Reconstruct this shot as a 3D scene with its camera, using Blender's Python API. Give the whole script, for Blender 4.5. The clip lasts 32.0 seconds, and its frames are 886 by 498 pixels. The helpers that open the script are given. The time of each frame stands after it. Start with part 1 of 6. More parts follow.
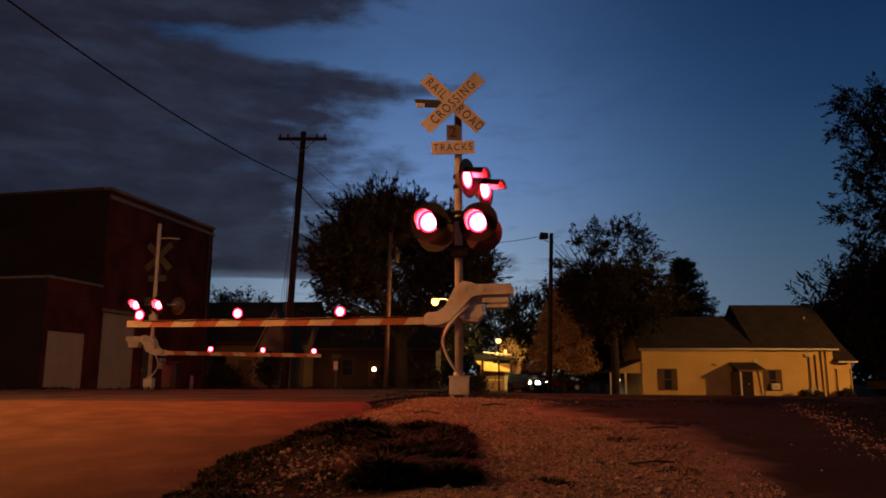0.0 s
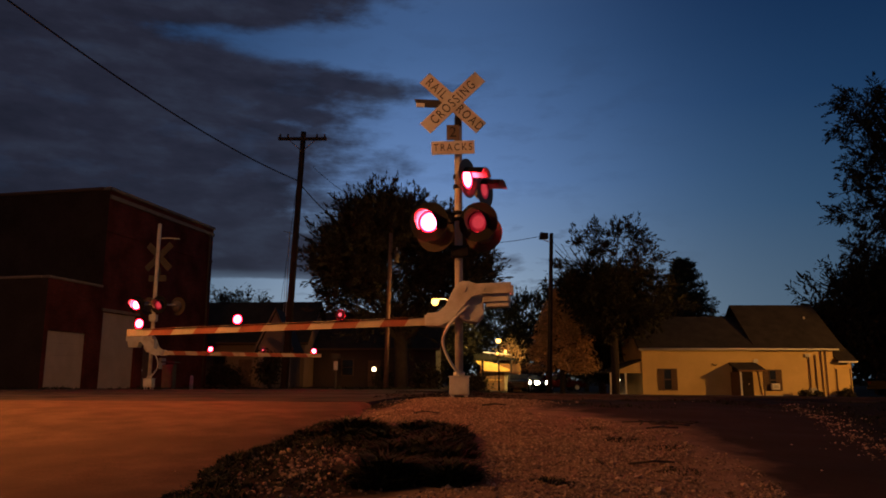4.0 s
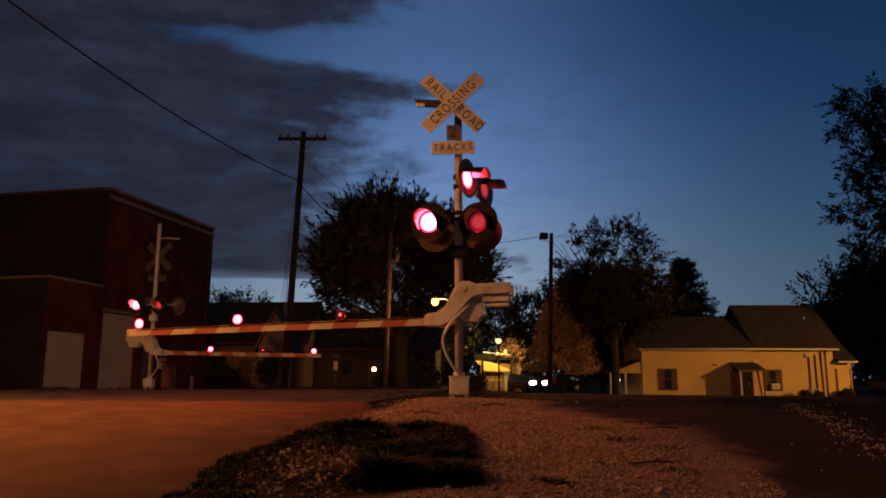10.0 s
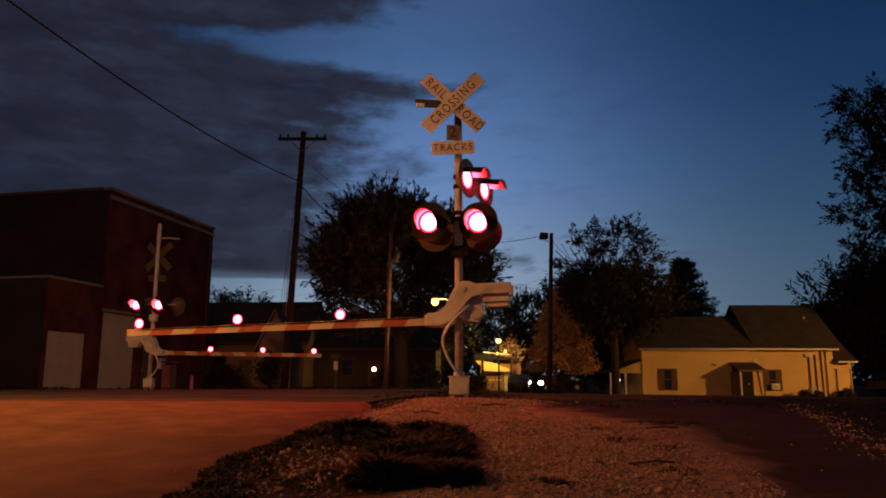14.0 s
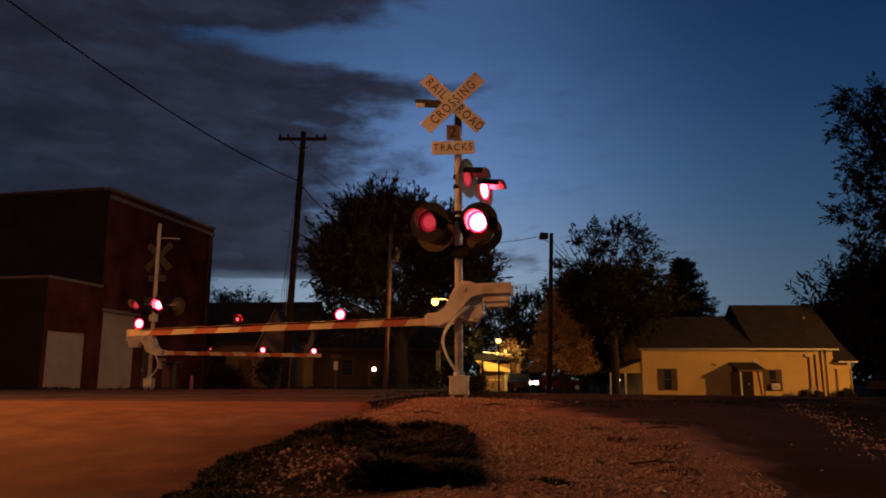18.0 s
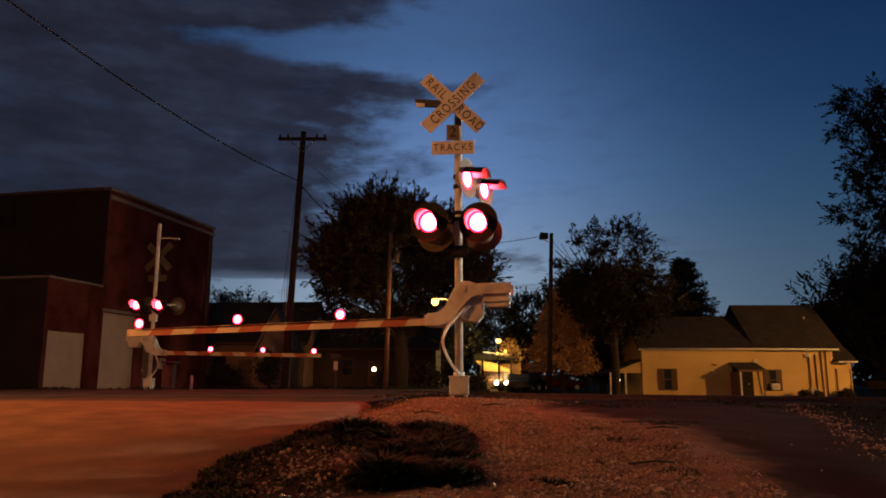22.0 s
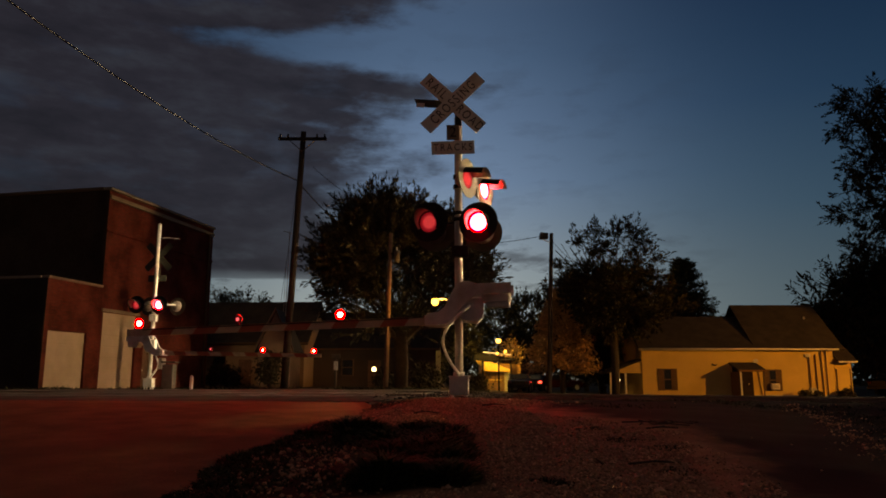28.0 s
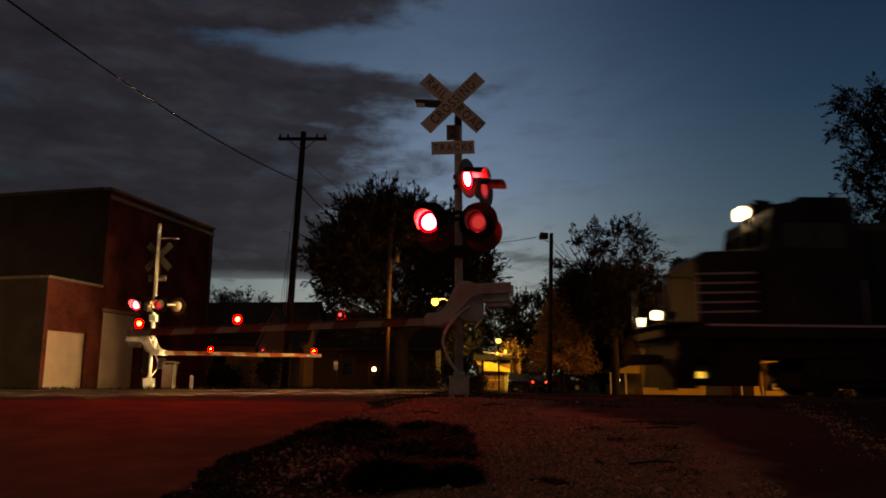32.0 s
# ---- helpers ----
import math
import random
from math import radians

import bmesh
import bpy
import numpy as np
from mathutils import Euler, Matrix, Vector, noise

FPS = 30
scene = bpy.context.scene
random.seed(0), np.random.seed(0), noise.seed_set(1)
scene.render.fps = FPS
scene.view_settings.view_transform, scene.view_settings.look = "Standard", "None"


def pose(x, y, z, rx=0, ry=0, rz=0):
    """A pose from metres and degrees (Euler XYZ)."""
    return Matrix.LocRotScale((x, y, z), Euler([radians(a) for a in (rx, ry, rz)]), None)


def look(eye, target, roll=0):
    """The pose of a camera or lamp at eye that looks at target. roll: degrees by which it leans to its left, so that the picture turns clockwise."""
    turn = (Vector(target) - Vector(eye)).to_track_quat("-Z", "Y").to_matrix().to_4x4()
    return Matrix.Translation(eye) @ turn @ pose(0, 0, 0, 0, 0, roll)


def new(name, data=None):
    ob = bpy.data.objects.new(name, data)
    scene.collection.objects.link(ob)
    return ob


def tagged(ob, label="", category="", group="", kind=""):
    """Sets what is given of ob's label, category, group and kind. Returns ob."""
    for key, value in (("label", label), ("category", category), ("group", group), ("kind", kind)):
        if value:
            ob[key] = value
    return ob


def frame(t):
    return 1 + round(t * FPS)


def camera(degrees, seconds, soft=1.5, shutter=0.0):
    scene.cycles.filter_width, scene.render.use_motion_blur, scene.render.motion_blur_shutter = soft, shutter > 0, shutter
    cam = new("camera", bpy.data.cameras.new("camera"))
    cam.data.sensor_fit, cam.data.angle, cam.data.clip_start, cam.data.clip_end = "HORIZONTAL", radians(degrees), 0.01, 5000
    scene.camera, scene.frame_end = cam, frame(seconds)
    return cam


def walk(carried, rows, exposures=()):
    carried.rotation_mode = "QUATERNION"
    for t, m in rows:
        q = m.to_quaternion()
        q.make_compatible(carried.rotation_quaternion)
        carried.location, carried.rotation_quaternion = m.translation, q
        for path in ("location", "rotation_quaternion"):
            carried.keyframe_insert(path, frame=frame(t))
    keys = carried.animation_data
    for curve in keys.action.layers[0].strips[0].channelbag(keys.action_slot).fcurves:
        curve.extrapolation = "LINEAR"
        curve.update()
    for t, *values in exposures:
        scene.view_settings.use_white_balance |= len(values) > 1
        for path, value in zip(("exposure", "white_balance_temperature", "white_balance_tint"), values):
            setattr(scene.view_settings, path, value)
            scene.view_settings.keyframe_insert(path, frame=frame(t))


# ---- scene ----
# The camera stands still on a low stand beside the road.
cam = camera(62.19, 32.0, soft=1.8, shutter=0.7)
STAND = look((0, 0, 0.30), (0, 10, 0.30 + 10 * 0.17923))
walk(cam, [(0.0, STAND), (32.0, STAND)],
     exposures=[(0.0, 0.0, 6300, 11), (25.4, 0.0, 6300, 11), (26.5, 0.0, 7400, 9), (27.5, 0.0, 8500, 8), (32.0, -0.05, 9900, 7)])

# Dusk sky: a clear blue gradient with the afterglow behind the crossing.
world = bpy.data.worlds.new("dusk_sky")
scene.world = world
world.use_nodes = True


def nd(tree, kind, **values):
    n = tree.nodes.new(kind)
    for key, value in values.items():
        if key.startswith("i_"):
            n.inputs[int(key[2:])].default_value = value
    return n


def mth(tree, op, a, b=None, clamp=False):
    n = tree.nodes.new("ShaderNodeMath")
    n.operation, n.use_clamp = op, clamp
    for i, v in enumerate((a, b)):
        if v is None:
            continue
        if isinstance(v, (int, float)):
            n.inputs[i].default_value = v
        else:
            tree.links.new(v, n.inputs[i])
    return n.outputs[0]


def ramp(tree, fac, stops, mode="LINEAR"):
    n = tree.nodes.new("ShaderNodeValToRGB")
    n.color_ramp.interpolation = mode
    while len(n.color_ramp.elements) < len(stops):
        n.color_ramp.elements.new(0.5)
    for e, (p, c) in zip(n.color_ramp.elements, stops):
        e.position = p
        e.color = (*c, 1) if isinstance(c, tuple) else (c, c, c, 1)
    tree.links.new(fac, n.inputs[0])
    return n.outputs[0]


def angles(tree, source):
    """Azimuth from +y towards +x, and elevation, in degrees."""
    sep = tree.nodes.new("ShaderNodeSeparateXYZ")
    tree.links.new(source, sep.inputs[0])
    x, y, z = sep.outputs
    az = mth(tree, "MULTIPLY", mth(tree, "ARCTAN2", x, y), 57.2958)
    flat = mth(tree, "SQRT", mth(tree, "ADD", mth(tree, "MULTIPLY", x, x), mth(tree, "MULTIPLY", y, y)))
    el = mth(tree, "MULTIPLY", mth(tree, "ARCTAN2", z, flat), 57.2958)
    return az, el


def build_world():
    t = world.node_tree
    t.nodes.clear()
    out = t.nodes.new("ShaderNodeOutputWorld")
    bg = t.nodes.new("ShaderNodeBackground")
    t.links.new(bg.outputs[0], out.inputs[0])
    co = t.nodes.new("ShaderNodeTexCoord")
    az, el = angles(t, co.outputs["Generated"])
    # brighter again overhead, out of view: added fill for the ground
    base = ramp(t, mth(t, "DIVIDE", el, 45.0, True), [
        (0.0, (0.080, 0.125, 0.170)), (0.14, (0.055, 0.100, 0.155)), (0.28, (0.027, 0.070, 0.138)),
        (0.45, (0.011, 0.040, 0.104)), (0.62, (0.0056, 0.023, 0.071)), (1.0, (0.050, 0.054, 0.066))])
    off = mth(t, "DIVIDE", mth(t, "SUBTRACT", az, -2.0), 17.0)
    bell = mth(t, "POWER", 2.71828, mth(t, "MULTIPLY", mth(t, "MULTIPLY", off, off), -1.0))
    glow = ramp(t, mth(t, "DIVIDE", el, 45.0, True), [
        (0.0, (0.30, 0.32, 0.30)), (0.16, (0.20, 0.24, 0.29)), (0.34, (0.10, 0.155, 0.29)),
        (0.55, (0.046, 0.082, 0.160)), (1.0, (0.0, 0.01, 0.03))])
    add = t.nodes.new("ShaderNodeMix")
    add.data_type, add.blend_type = "RGBA", "ADD"
    t.links.new(bell, add.inputs[0])
    t.links.new(base, add.inputs[6])
    t.links.new(glow, add.inputs[7])
    # the sky darkens away from the afterglow
    far = mth(t, "DIVIDE", az, 75.0)
    dim = mth(t, "ADD", mth(t, "MULTIPLY", mth(t, "POWER", 2.71828, mth(t, "MULTIPLY", mth(t, "MULTIPLY", far, far), -1.0)), 0.78), 0.30)
    mul = t.nodes.new("ShaderNodeVectorMath")
    mul.operation = "SCALE"
    t.links.new(add.outputs[2], mul.inputs[0])
    t.links.new(dim, mul.inputs[3])
    # added warm fill on the unseen side of the sky, to lift dark fronts
    warm_fill = t.nodes.new("ShaderNodeMix")
    warm_fill.data_type, warm_fill.blend_type = "RGBA", "ADD"
    t.links.new(ramp(t, mth(t, "DIVIDE", mth(t, "ABSOLUTE", az), 180.0, True), [(0.25, 0.0), (0.75, 1.0)]), warm_fill.inputs[0])
    t.links.new(mul.outputs[0], warm_fill.inputs[6])
    warm_fill.inputs[7].default_value = (0.040, 0.023, 0.016, 1)
    t.links.new(warm_fill.outputs[2], bg.inputs[0])
    bg.inputs[1].default_value = 1.0


build_world()

# Sodium flood light beside the house, and the street lamps down the side street.
HOUSE_LAMP = 12000
LAMPS = {"house": ((35.5, 27.5, 5.2), HOUSE_LAMP), "forecourt": ((4.5, 60.5, 3.05), 1000), "crossing": ((-0.36, 32.7, 3.70), 300)}


def lamp(name, place, power, colour, target=None, cone=80):
    data = bpy.data.lights.new(name, "SPOT" if target else "POINT")
    data.energy, data.color, data.shadow_soft_size = power, colour, 0.12
    ob = new(name, data)
    if target:
        data.spot_size, data.spot_blend = radians(cone), 0.28
        ob.matrix_world = look(place, target)
    else:
        ob.location = place
    return ob


lamp("house_sodium_light", *LAMPS["house"], (1.0, 0.435, 0.080), (16.8, 45.0, -0.7), 45)
lamp("forecourt_light", *LAMPS["forecourt"], (1.0, 0.60, 0.14))
lamp("crossing_street_light", *LAMPS["crossing"], (1.0, 0.50, 0.13))

# ---- materials ----


def mat(name, colour, rough=0.7, metal=0.0, spec=0.4, var=0.25, scale=6.0, bump=0.0, fine=40.0, dirt=None, dirt_scale=1.2, glow=None, power=0.0):
    """A surface with two scales of variation, and bump where given. glow: its own light."""
    m = bpy.data.materials.new(name)
    m.use_nodes = True
    t = m.node_tree
    b = t.nodes["Principled BSDF"]
    b.inputs["Roughness"].default_value, b.inputs["Metallic"].default_value = rough, metal
    b.inputs["Specular IOR Level"].default_value = spec
    if glow:
        b.inputs["Emission Color"].default_value = (*glow, 1)
        b.inputs["Emission Strength"].default_value = power
    co = t.nodes.new("ShaderNodeTexCoord")
    n1 = nd(t, "ShaderNodeTexNoise")
    n1.inputs["Scale"].default_value, n1.inputs["Detail"].default_value = scale, 6
    n2 = nd(t, "ShaderNodeTexNoise")
    n2.inputs["Scale"].default_value, n2.inputs["Detail"].default_value = fine, 3
    for n in (n1, n2):
        t.links.new(co.outputs["Object"], n.inputs["Vector"])
    k = mth(t, "ADD", mth(t, "MULTIPLY", n1.outputs[0], 0.65), mth(t, "MULTIPLY", n2.outputs[0], 0.35))
    lo, hi = tuple(max(0, c * (1 - var)) for c in colour), tuple(min(1, c * (1 + var)) for c in colour)
    col = ramp(t, k, [(0.3, lo), (0.7, hi)])
    if dirt:
        n3 = nd(t, "ShaderNodeTexNoise")
        n3.inputs["Scale"].default_value, n3.inputs["Detail"].default_value = dirt_scale, 8
        t.links.new(co.outputs["Object"], n3.inputs["Vector"])
        mx = t.nodes.new("ShaderNodeMix")
        mx.data_type = "RGBA"
        t.links.new(ramp(t, n3.outputs[0], [(0.48, 0.0), (0.68, 1.0)]), mx.inputs[0])
        t.links.new(col, mx.inputs[6])
        mx.inputs[7].default_value = (*dirt, 1)
        col = mx.outputs[2]
    t.links.new(col, b.inputs["Base Color"])
    if bump:
        bp = t.nodes.new("ShaderNodeBump")
        bp.inputs["Strength"].default_value, bp.inputs["Distance"].default_value = min(1.0, bump * 20), bump
        t.links.new(k, bp.inputs["Height"])
        t.links.new(bp.outputs[0], b.inputs["Normal"])
    return m


def brick_mat(name, a, bb, mortar):
    m = bpy.data.materials.new(name)
    m.use_nodes = True
    t = m.node_tree
    b = t.nodes["Principled BSDF"]
    b.inputs["Roughness"].default_value, b.inputs["Specular IOR Level"].default_value = 0.95, 0.06
    co = t.nodes.new("ShaderNodeTexCoord")
    sep = t.nodes.new("ShaderNodeSeparateXYZ")
    t.links.new(co.outputs["Object"], sep.inputs[0])
    cmb = t.nodes.new("ShaderNodeCombineXYZ")
    t.links.new(mth(t, "ADD", sep.outputs[0], sep.outputs[1]), cmb.inputs[0])
    t.links.new(sep.outputs[2], cmb.inputs[1])
    br = t.nodes.new("ShaderNodeTexBrick")
    t.links.new(cmb.outputs[0], br.inputs["Vector"])
    br.inputs["Scale"].default_value = 1.0
    br.inputs["Brick Width"].default_value, br.inputs["Row Height"].default_value = 0.215, 0.075
    br.inputs["Mortar Size"].default_value = 0.006
    br.inputs["Color1"].default_value, br.inputs["Color2"].default_value, br.inputs["Mortar"].default_value = (*a, 1), (*bb, 1), (*mortar, 1)
    n = nd(t, "ShaderNodeTexNoise")
    n.inputs["Scale"].default_value, n.inputs["Detail"].default_value = 0.7, 8
    t.links.new(co.outputs["Object"], n.inputs["Vector"])
    mx = t.nodes.new("ShaderNodeMix")
    mx.data_type, mx.blend_type = "RGBA", "MULTIPLY"
    mx.inputs[0].default_value = 1.0
    t.links.new(br.outputs[0], mx.inputs[6])
    t.links.new(ramp(t, n.outputs[0], [(0.3, 0.45), (0.65, 1.15)]), mx.inputs[7])
    t.links.new(mx.outputs[2], b.inputs["Base Color"])
    bp = t.nodes.new("ShaderNodeBump")
    bp.inputs["Strength"].default_value, bp.inputs["Distance"].default_value = 0.6, 0.01
    t.links.new(br.outputs[1], bp.inputs["Height"])
    bp.invert = True
    t.links.new(bp.outputs[0], b.inputs["Normal"])
    return m


def light_mat(name, colour, power):
    m = bpy.data.materials.new(name)
    m.use_nodes = True
    t = m.node_tree
    t.nodes.clear()
    e = t.nodes.new("ShaderNodeEmission")
    e.inputs[0].default_value, e.inputs[1].default_value = (*colour, 1), power
    t.links.new(e.outputs[0], t.nodes.new("ShaderNodeOutputMaterial").inputs[0])
    return m


def lit_lens(name, power, r, core, hot):
    """Lit red glass: hottest in the middle; the deep red rim stands in for its halo."""
    m = light_mat(name, (1, 0, 0), power)
    t = m.node_tree
    co = t.nodes.new("ShaderNodeTexCoord")
    ln = t.nodes.new("ShaderNodeVectorMath")
    ln.operation = "LENGTH"
    t.links.new(co.outputs["Object"], ln.inputs[0])
    e = [n for n in t.nodes if n.type == "EMISSION"][0]
    t.links.new(ramp(t, mth(t, "DIVIDE", ln.outputs["Value"], r), [(0.0, (1.0, hot, hot * 1.65)), (core * 0.7, (1.0, hot * 0.6, hot * 1.2)), (core, (0.9, hot * 0.05, hot * 0.16)), (1.0, (0.06, 0.0001, 0.0002))]), e.inputs[0])
    return m


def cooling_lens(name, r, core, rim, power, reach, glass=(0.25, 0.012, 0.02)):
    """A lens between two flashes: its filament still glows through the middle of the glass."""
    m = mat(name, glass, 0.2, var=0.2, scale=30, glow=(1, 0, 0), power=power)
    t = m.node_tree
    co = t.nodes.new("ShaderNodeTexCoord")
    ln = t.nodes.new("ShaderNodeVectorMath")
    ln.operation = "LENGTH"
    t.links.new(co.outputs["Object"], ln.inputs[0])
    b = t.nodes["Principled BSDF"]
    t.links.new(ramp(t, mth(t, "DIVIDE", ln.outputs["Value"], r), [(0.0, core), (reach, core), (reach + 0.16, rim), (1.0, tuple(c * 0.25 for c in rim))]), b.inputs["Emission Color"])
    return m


def leaf_mat(name, colour, var=0.4):
    m = bpy.data.materials.new(name)
    m.use_nodes = True
    t = m.node_tree
    b = t.nodes["Principled BSDF"]
    b.inputs["Roughness"].default_value, b.inputs["Specular IOR Level"].default_value = 0.85, 0.08
    g = t.nodes.new("ShaderNodeNewGeometry")
    lo, hi = tuple(c * (1 - var) for c in colour), tuple(c * (1 + var) for c in colour)
    t.links.new(ramp(t, g.outputs["Random Per Island"], [(0.0, lo), (1.0, hi)]), b.inputs["Base Color"])
    return m


ASPHALT = mat("worn_asphalt", (0.180, 0.100, 0.058), 0.95, 0.0, 0.03, var=0.40, scale=2.6, bump=0.0012, fine=60, dirt=(0.145, 0.084, 0.050), dirt_scale=0.6)
CROSSING = mat("crossing_asphalt", (0.085, 0.065, 0.055), 0.95, 0.0, 0.03, var=0.4, scale=1.3, bump=0.0008, fine=60, dirt=(0.035, 0.03, 0.03), dirt_scale=0.8)
SOIL = mat("gravelly_soil", (0.245, 0.152, 0.096), 0.95, 0.0, 0.03, var=0.55, scale=3.0, bump=0.012, fine=34, dirt=(0.14, 0.086, 0.055), dirt_scale=1.5)


def dark_soil_mask():
    """Darkens the soil colour on the lane to the right of the gravel and in the dip beside the road."""
    t = SOIL.node_tree
    b = t.nodes["Principled BSDF"]
    old = b.inputs["Base Color"].links[0].from_socket
    co = t.nodes.new("ShaderNodeTexCoord")
    sep = t.nodes.new("ShaderNodeSeparateXYZ")
    t.links.new(co.outputs["Object"], sep.inputs[0])
    n = nd(t, "ShaderNodeTexNoise")
    n.inputs["Scale"].default_value, n.inputs["Detail"].default_value = 2.2, 8
    t.links.new(co.outputs["Object"], n.inputs["Vector"])
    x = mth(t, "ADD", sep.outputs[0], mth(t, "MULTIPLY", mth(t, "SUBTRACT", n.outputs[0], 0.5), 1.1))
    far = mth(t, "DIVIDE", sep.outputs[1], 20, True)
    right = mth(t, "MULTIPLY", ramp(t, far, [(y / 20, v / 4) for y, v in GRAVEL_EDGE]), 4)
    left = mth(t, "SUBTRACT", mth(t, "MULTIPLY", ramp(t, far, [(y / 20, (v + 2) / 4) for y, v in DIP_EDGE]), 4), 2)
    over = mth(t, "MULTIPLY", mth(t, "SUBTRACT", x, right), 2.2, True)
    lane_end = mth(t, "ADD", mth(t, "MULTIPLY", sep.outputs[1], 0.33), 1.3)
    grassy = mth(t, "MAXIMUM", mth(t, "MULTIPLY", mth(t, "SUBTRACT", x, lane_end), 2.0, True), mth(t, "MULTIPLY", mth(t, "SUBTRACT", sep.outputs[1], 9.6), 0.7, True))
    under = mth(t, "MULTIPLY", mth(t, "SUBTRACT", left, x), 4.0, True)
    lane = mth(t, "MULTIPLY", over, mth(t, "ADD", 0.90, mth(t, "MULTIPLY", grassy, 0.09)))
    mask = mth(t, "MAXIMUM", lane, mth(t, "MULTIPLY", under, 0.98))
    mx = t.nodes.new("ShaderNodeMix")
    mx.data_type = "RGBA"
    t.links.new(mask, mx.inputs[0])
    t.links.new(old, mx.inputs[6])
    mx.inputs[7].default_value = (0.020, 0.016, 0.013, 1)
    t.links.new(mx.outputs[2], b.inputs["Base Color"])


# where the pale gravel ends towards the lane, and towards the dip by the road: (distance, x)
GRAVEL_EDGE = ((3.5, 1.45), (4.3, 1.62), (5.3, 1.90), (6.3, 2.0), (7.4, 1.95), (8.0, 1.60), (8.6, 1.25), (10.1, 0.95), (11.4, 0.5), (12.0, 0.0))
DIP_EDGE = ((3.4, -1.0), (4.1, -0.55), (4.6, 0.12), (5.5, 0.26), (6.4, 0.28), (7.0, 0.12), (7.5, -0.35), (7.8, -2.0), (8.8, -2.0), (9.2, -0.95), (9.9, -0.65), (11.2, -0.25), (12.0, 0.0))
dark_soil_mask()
STONE = leaf_mat("limestone_gravel", (0.34, 0.225, 0.15), 0.6)
BALLAST = leaf_mat("dark_ballast", (0.020, 0.016, 0.014), 0.6)
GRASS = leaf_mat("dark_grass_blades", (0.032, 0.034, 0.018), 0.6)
ALU = mat("aluminium_mast", (0.60, 0.54, 0.46), 0.5, 0.0, var=0.12, scale=3, bump=0.001, fine=25, dirt=(0.40, 0.38, 0.34), dirt_scale=4)
GREY = mat("grey_painted_steel", (0.58, 0.56, 0.52), 0.5, 0.0, var=0.12, scale=4, bump=0.001, fine=30, dirt=(0.40, 0.36, 0.30), dirt_scale=3)
WHITE = mat("white_sign_sheeting", (0.78, 0.75, 0.68), 0.45, var=0.08, scale=3, fine=20, dirt=(0.60, 0.54, 0.44), dirt_scale=3)
BAREBACK = mat("bare_sign_back", (0.060, 0.050, 0.042), 0.8, 0.0, var=0.2, scale=5)
REDW = mat("red_reflective_sheeting", (0.34, 0.085, 0.045), 0.5, var=0.2, scale=5, dirt=(0.30, 0.12, 0.07), dirt_scale=5)
ARMW = mat("dulled_white_sheeting", (0.50, 0.40, 0.29), 0.5, var=0.15, scale=4, fine=25, dirt=(0.40, 0.30, 0.20), dirt_scale=5)
BLACK = mat("black_paint", (0.018, 0.016, 0.016), 0.75, 0.0, 0.12, var=0.3, scale=6)
WIRE = mat("black_cable_sheath", (0.022, 0.020, 0.018), 0.9, 0.0, 0.08, var=0.2)
BACKDISC = mat("weathered_disc_back", (0.085, 0.064, 0.050), 0.7, 0.0, 0.1, var=0.2, scale=5)
REARCOVER = mat("weathered_dark_housing", (0.15, 0.12, 0.10), 0.6, var=0.2, scale=5)
PALEDISC = mat("weathered_pale_disc", (0.22, 0.19, 0.16), 0.6, var=0.15, scale=5)
# near-black lining added to trap lamp light; also gives the shop roof its shade
BLACKMATT = mat("deep_matt_black", (0.008, 0.008, 0.008), 0.95, var=0.1)
LETTER = mat("black_lettering", (0.02, 0.018, 0.016), 0.6, var=0.1)
DULLPLATE = mat("dull_weathered_plate", (0.20, 0.15, 0.11), 0.7, var=0.15, scale=4)
CONCRETE = mat("concrete", (0.38, 0.36, 0.33), 0.9, var=0.2, scale=3, bump=0.004, fine=30)
CABLE = mat("pale_flexible_conduit", (0.62, 0.60, 0.56), 0.5, var=0.1)
BRICK = brick_mat("red_brick", (0.175, 0.038, 0.030), (0.130, 0.032, 0.026), (0.100, 0.046, 0.038))
# unlit look put into the colour: fronts stay dark beside the train-lit brick
FRONTC = mat("darkened_front_masonry", (0.048, 0.035, 0.030), 0.95, 0.0, 0.05, var=0.35, scale=0.7, bump=0.003, fine=9)
COPING = mat("pale_stone_coping", (0.24, 0.19, 0.15), 0.85, var=0.2, scale=2, bump=0.004)
DOORW = mat("white_garage_door", (0.54, 0.42, 0.33), 0.6, var=0.1, scale=2, dirt=(0.48, 0.37, 0.28), dirt_scale=0.8)
SIDING = mat("cream_siding", (0.64, 0.45, 0.17), 0.75, var=0.08, scale=0.7, bump=0.003, fine=8, dirt=(0.54, 0.37, 0.13), dirt_scale=0.5)
TRIMW = mat("white_trim", (0.72, 0.68, 0.60), 0.6, var=0.1)
SHINGLE = mat("brown_shingles", (0.032, 0.025, 0.020), 0.95, var=0.6, scale=1.5, bump=0.01, fine=14)
POLEW = mat("dark_pole_timber", (0.030, 0.022, 0.019), 0.95, 0.0, 0.1, var=0.35, scale=4, bump=0.004, fine=30)
# pale on the inside only: the lens's glare is put into the visor's colour
VISOR = mat("visor_glare_lining", (0.62, 0.54, 0.50), 0.6, var=0.2, scale=5)
WOODD = mat("dark_weathered_wood", (0.16, 0.095, 0.066), 0.9, var=0.35, scale=4, bump=0.004, fine=30)
BROWN = mat("brown_shutter_paint", (0.12, 0.07, 0.04), 0.7, var=0.2)
GLASS = mat("dark_window_glass", (0.02, 0.022, 0.026), 0.08, var=0.2)
BARK = mat("tree_bark", (0.046, 0.034, 0.026), 0.95, var=0.35, scale=5, bump=0.02, fine=25)
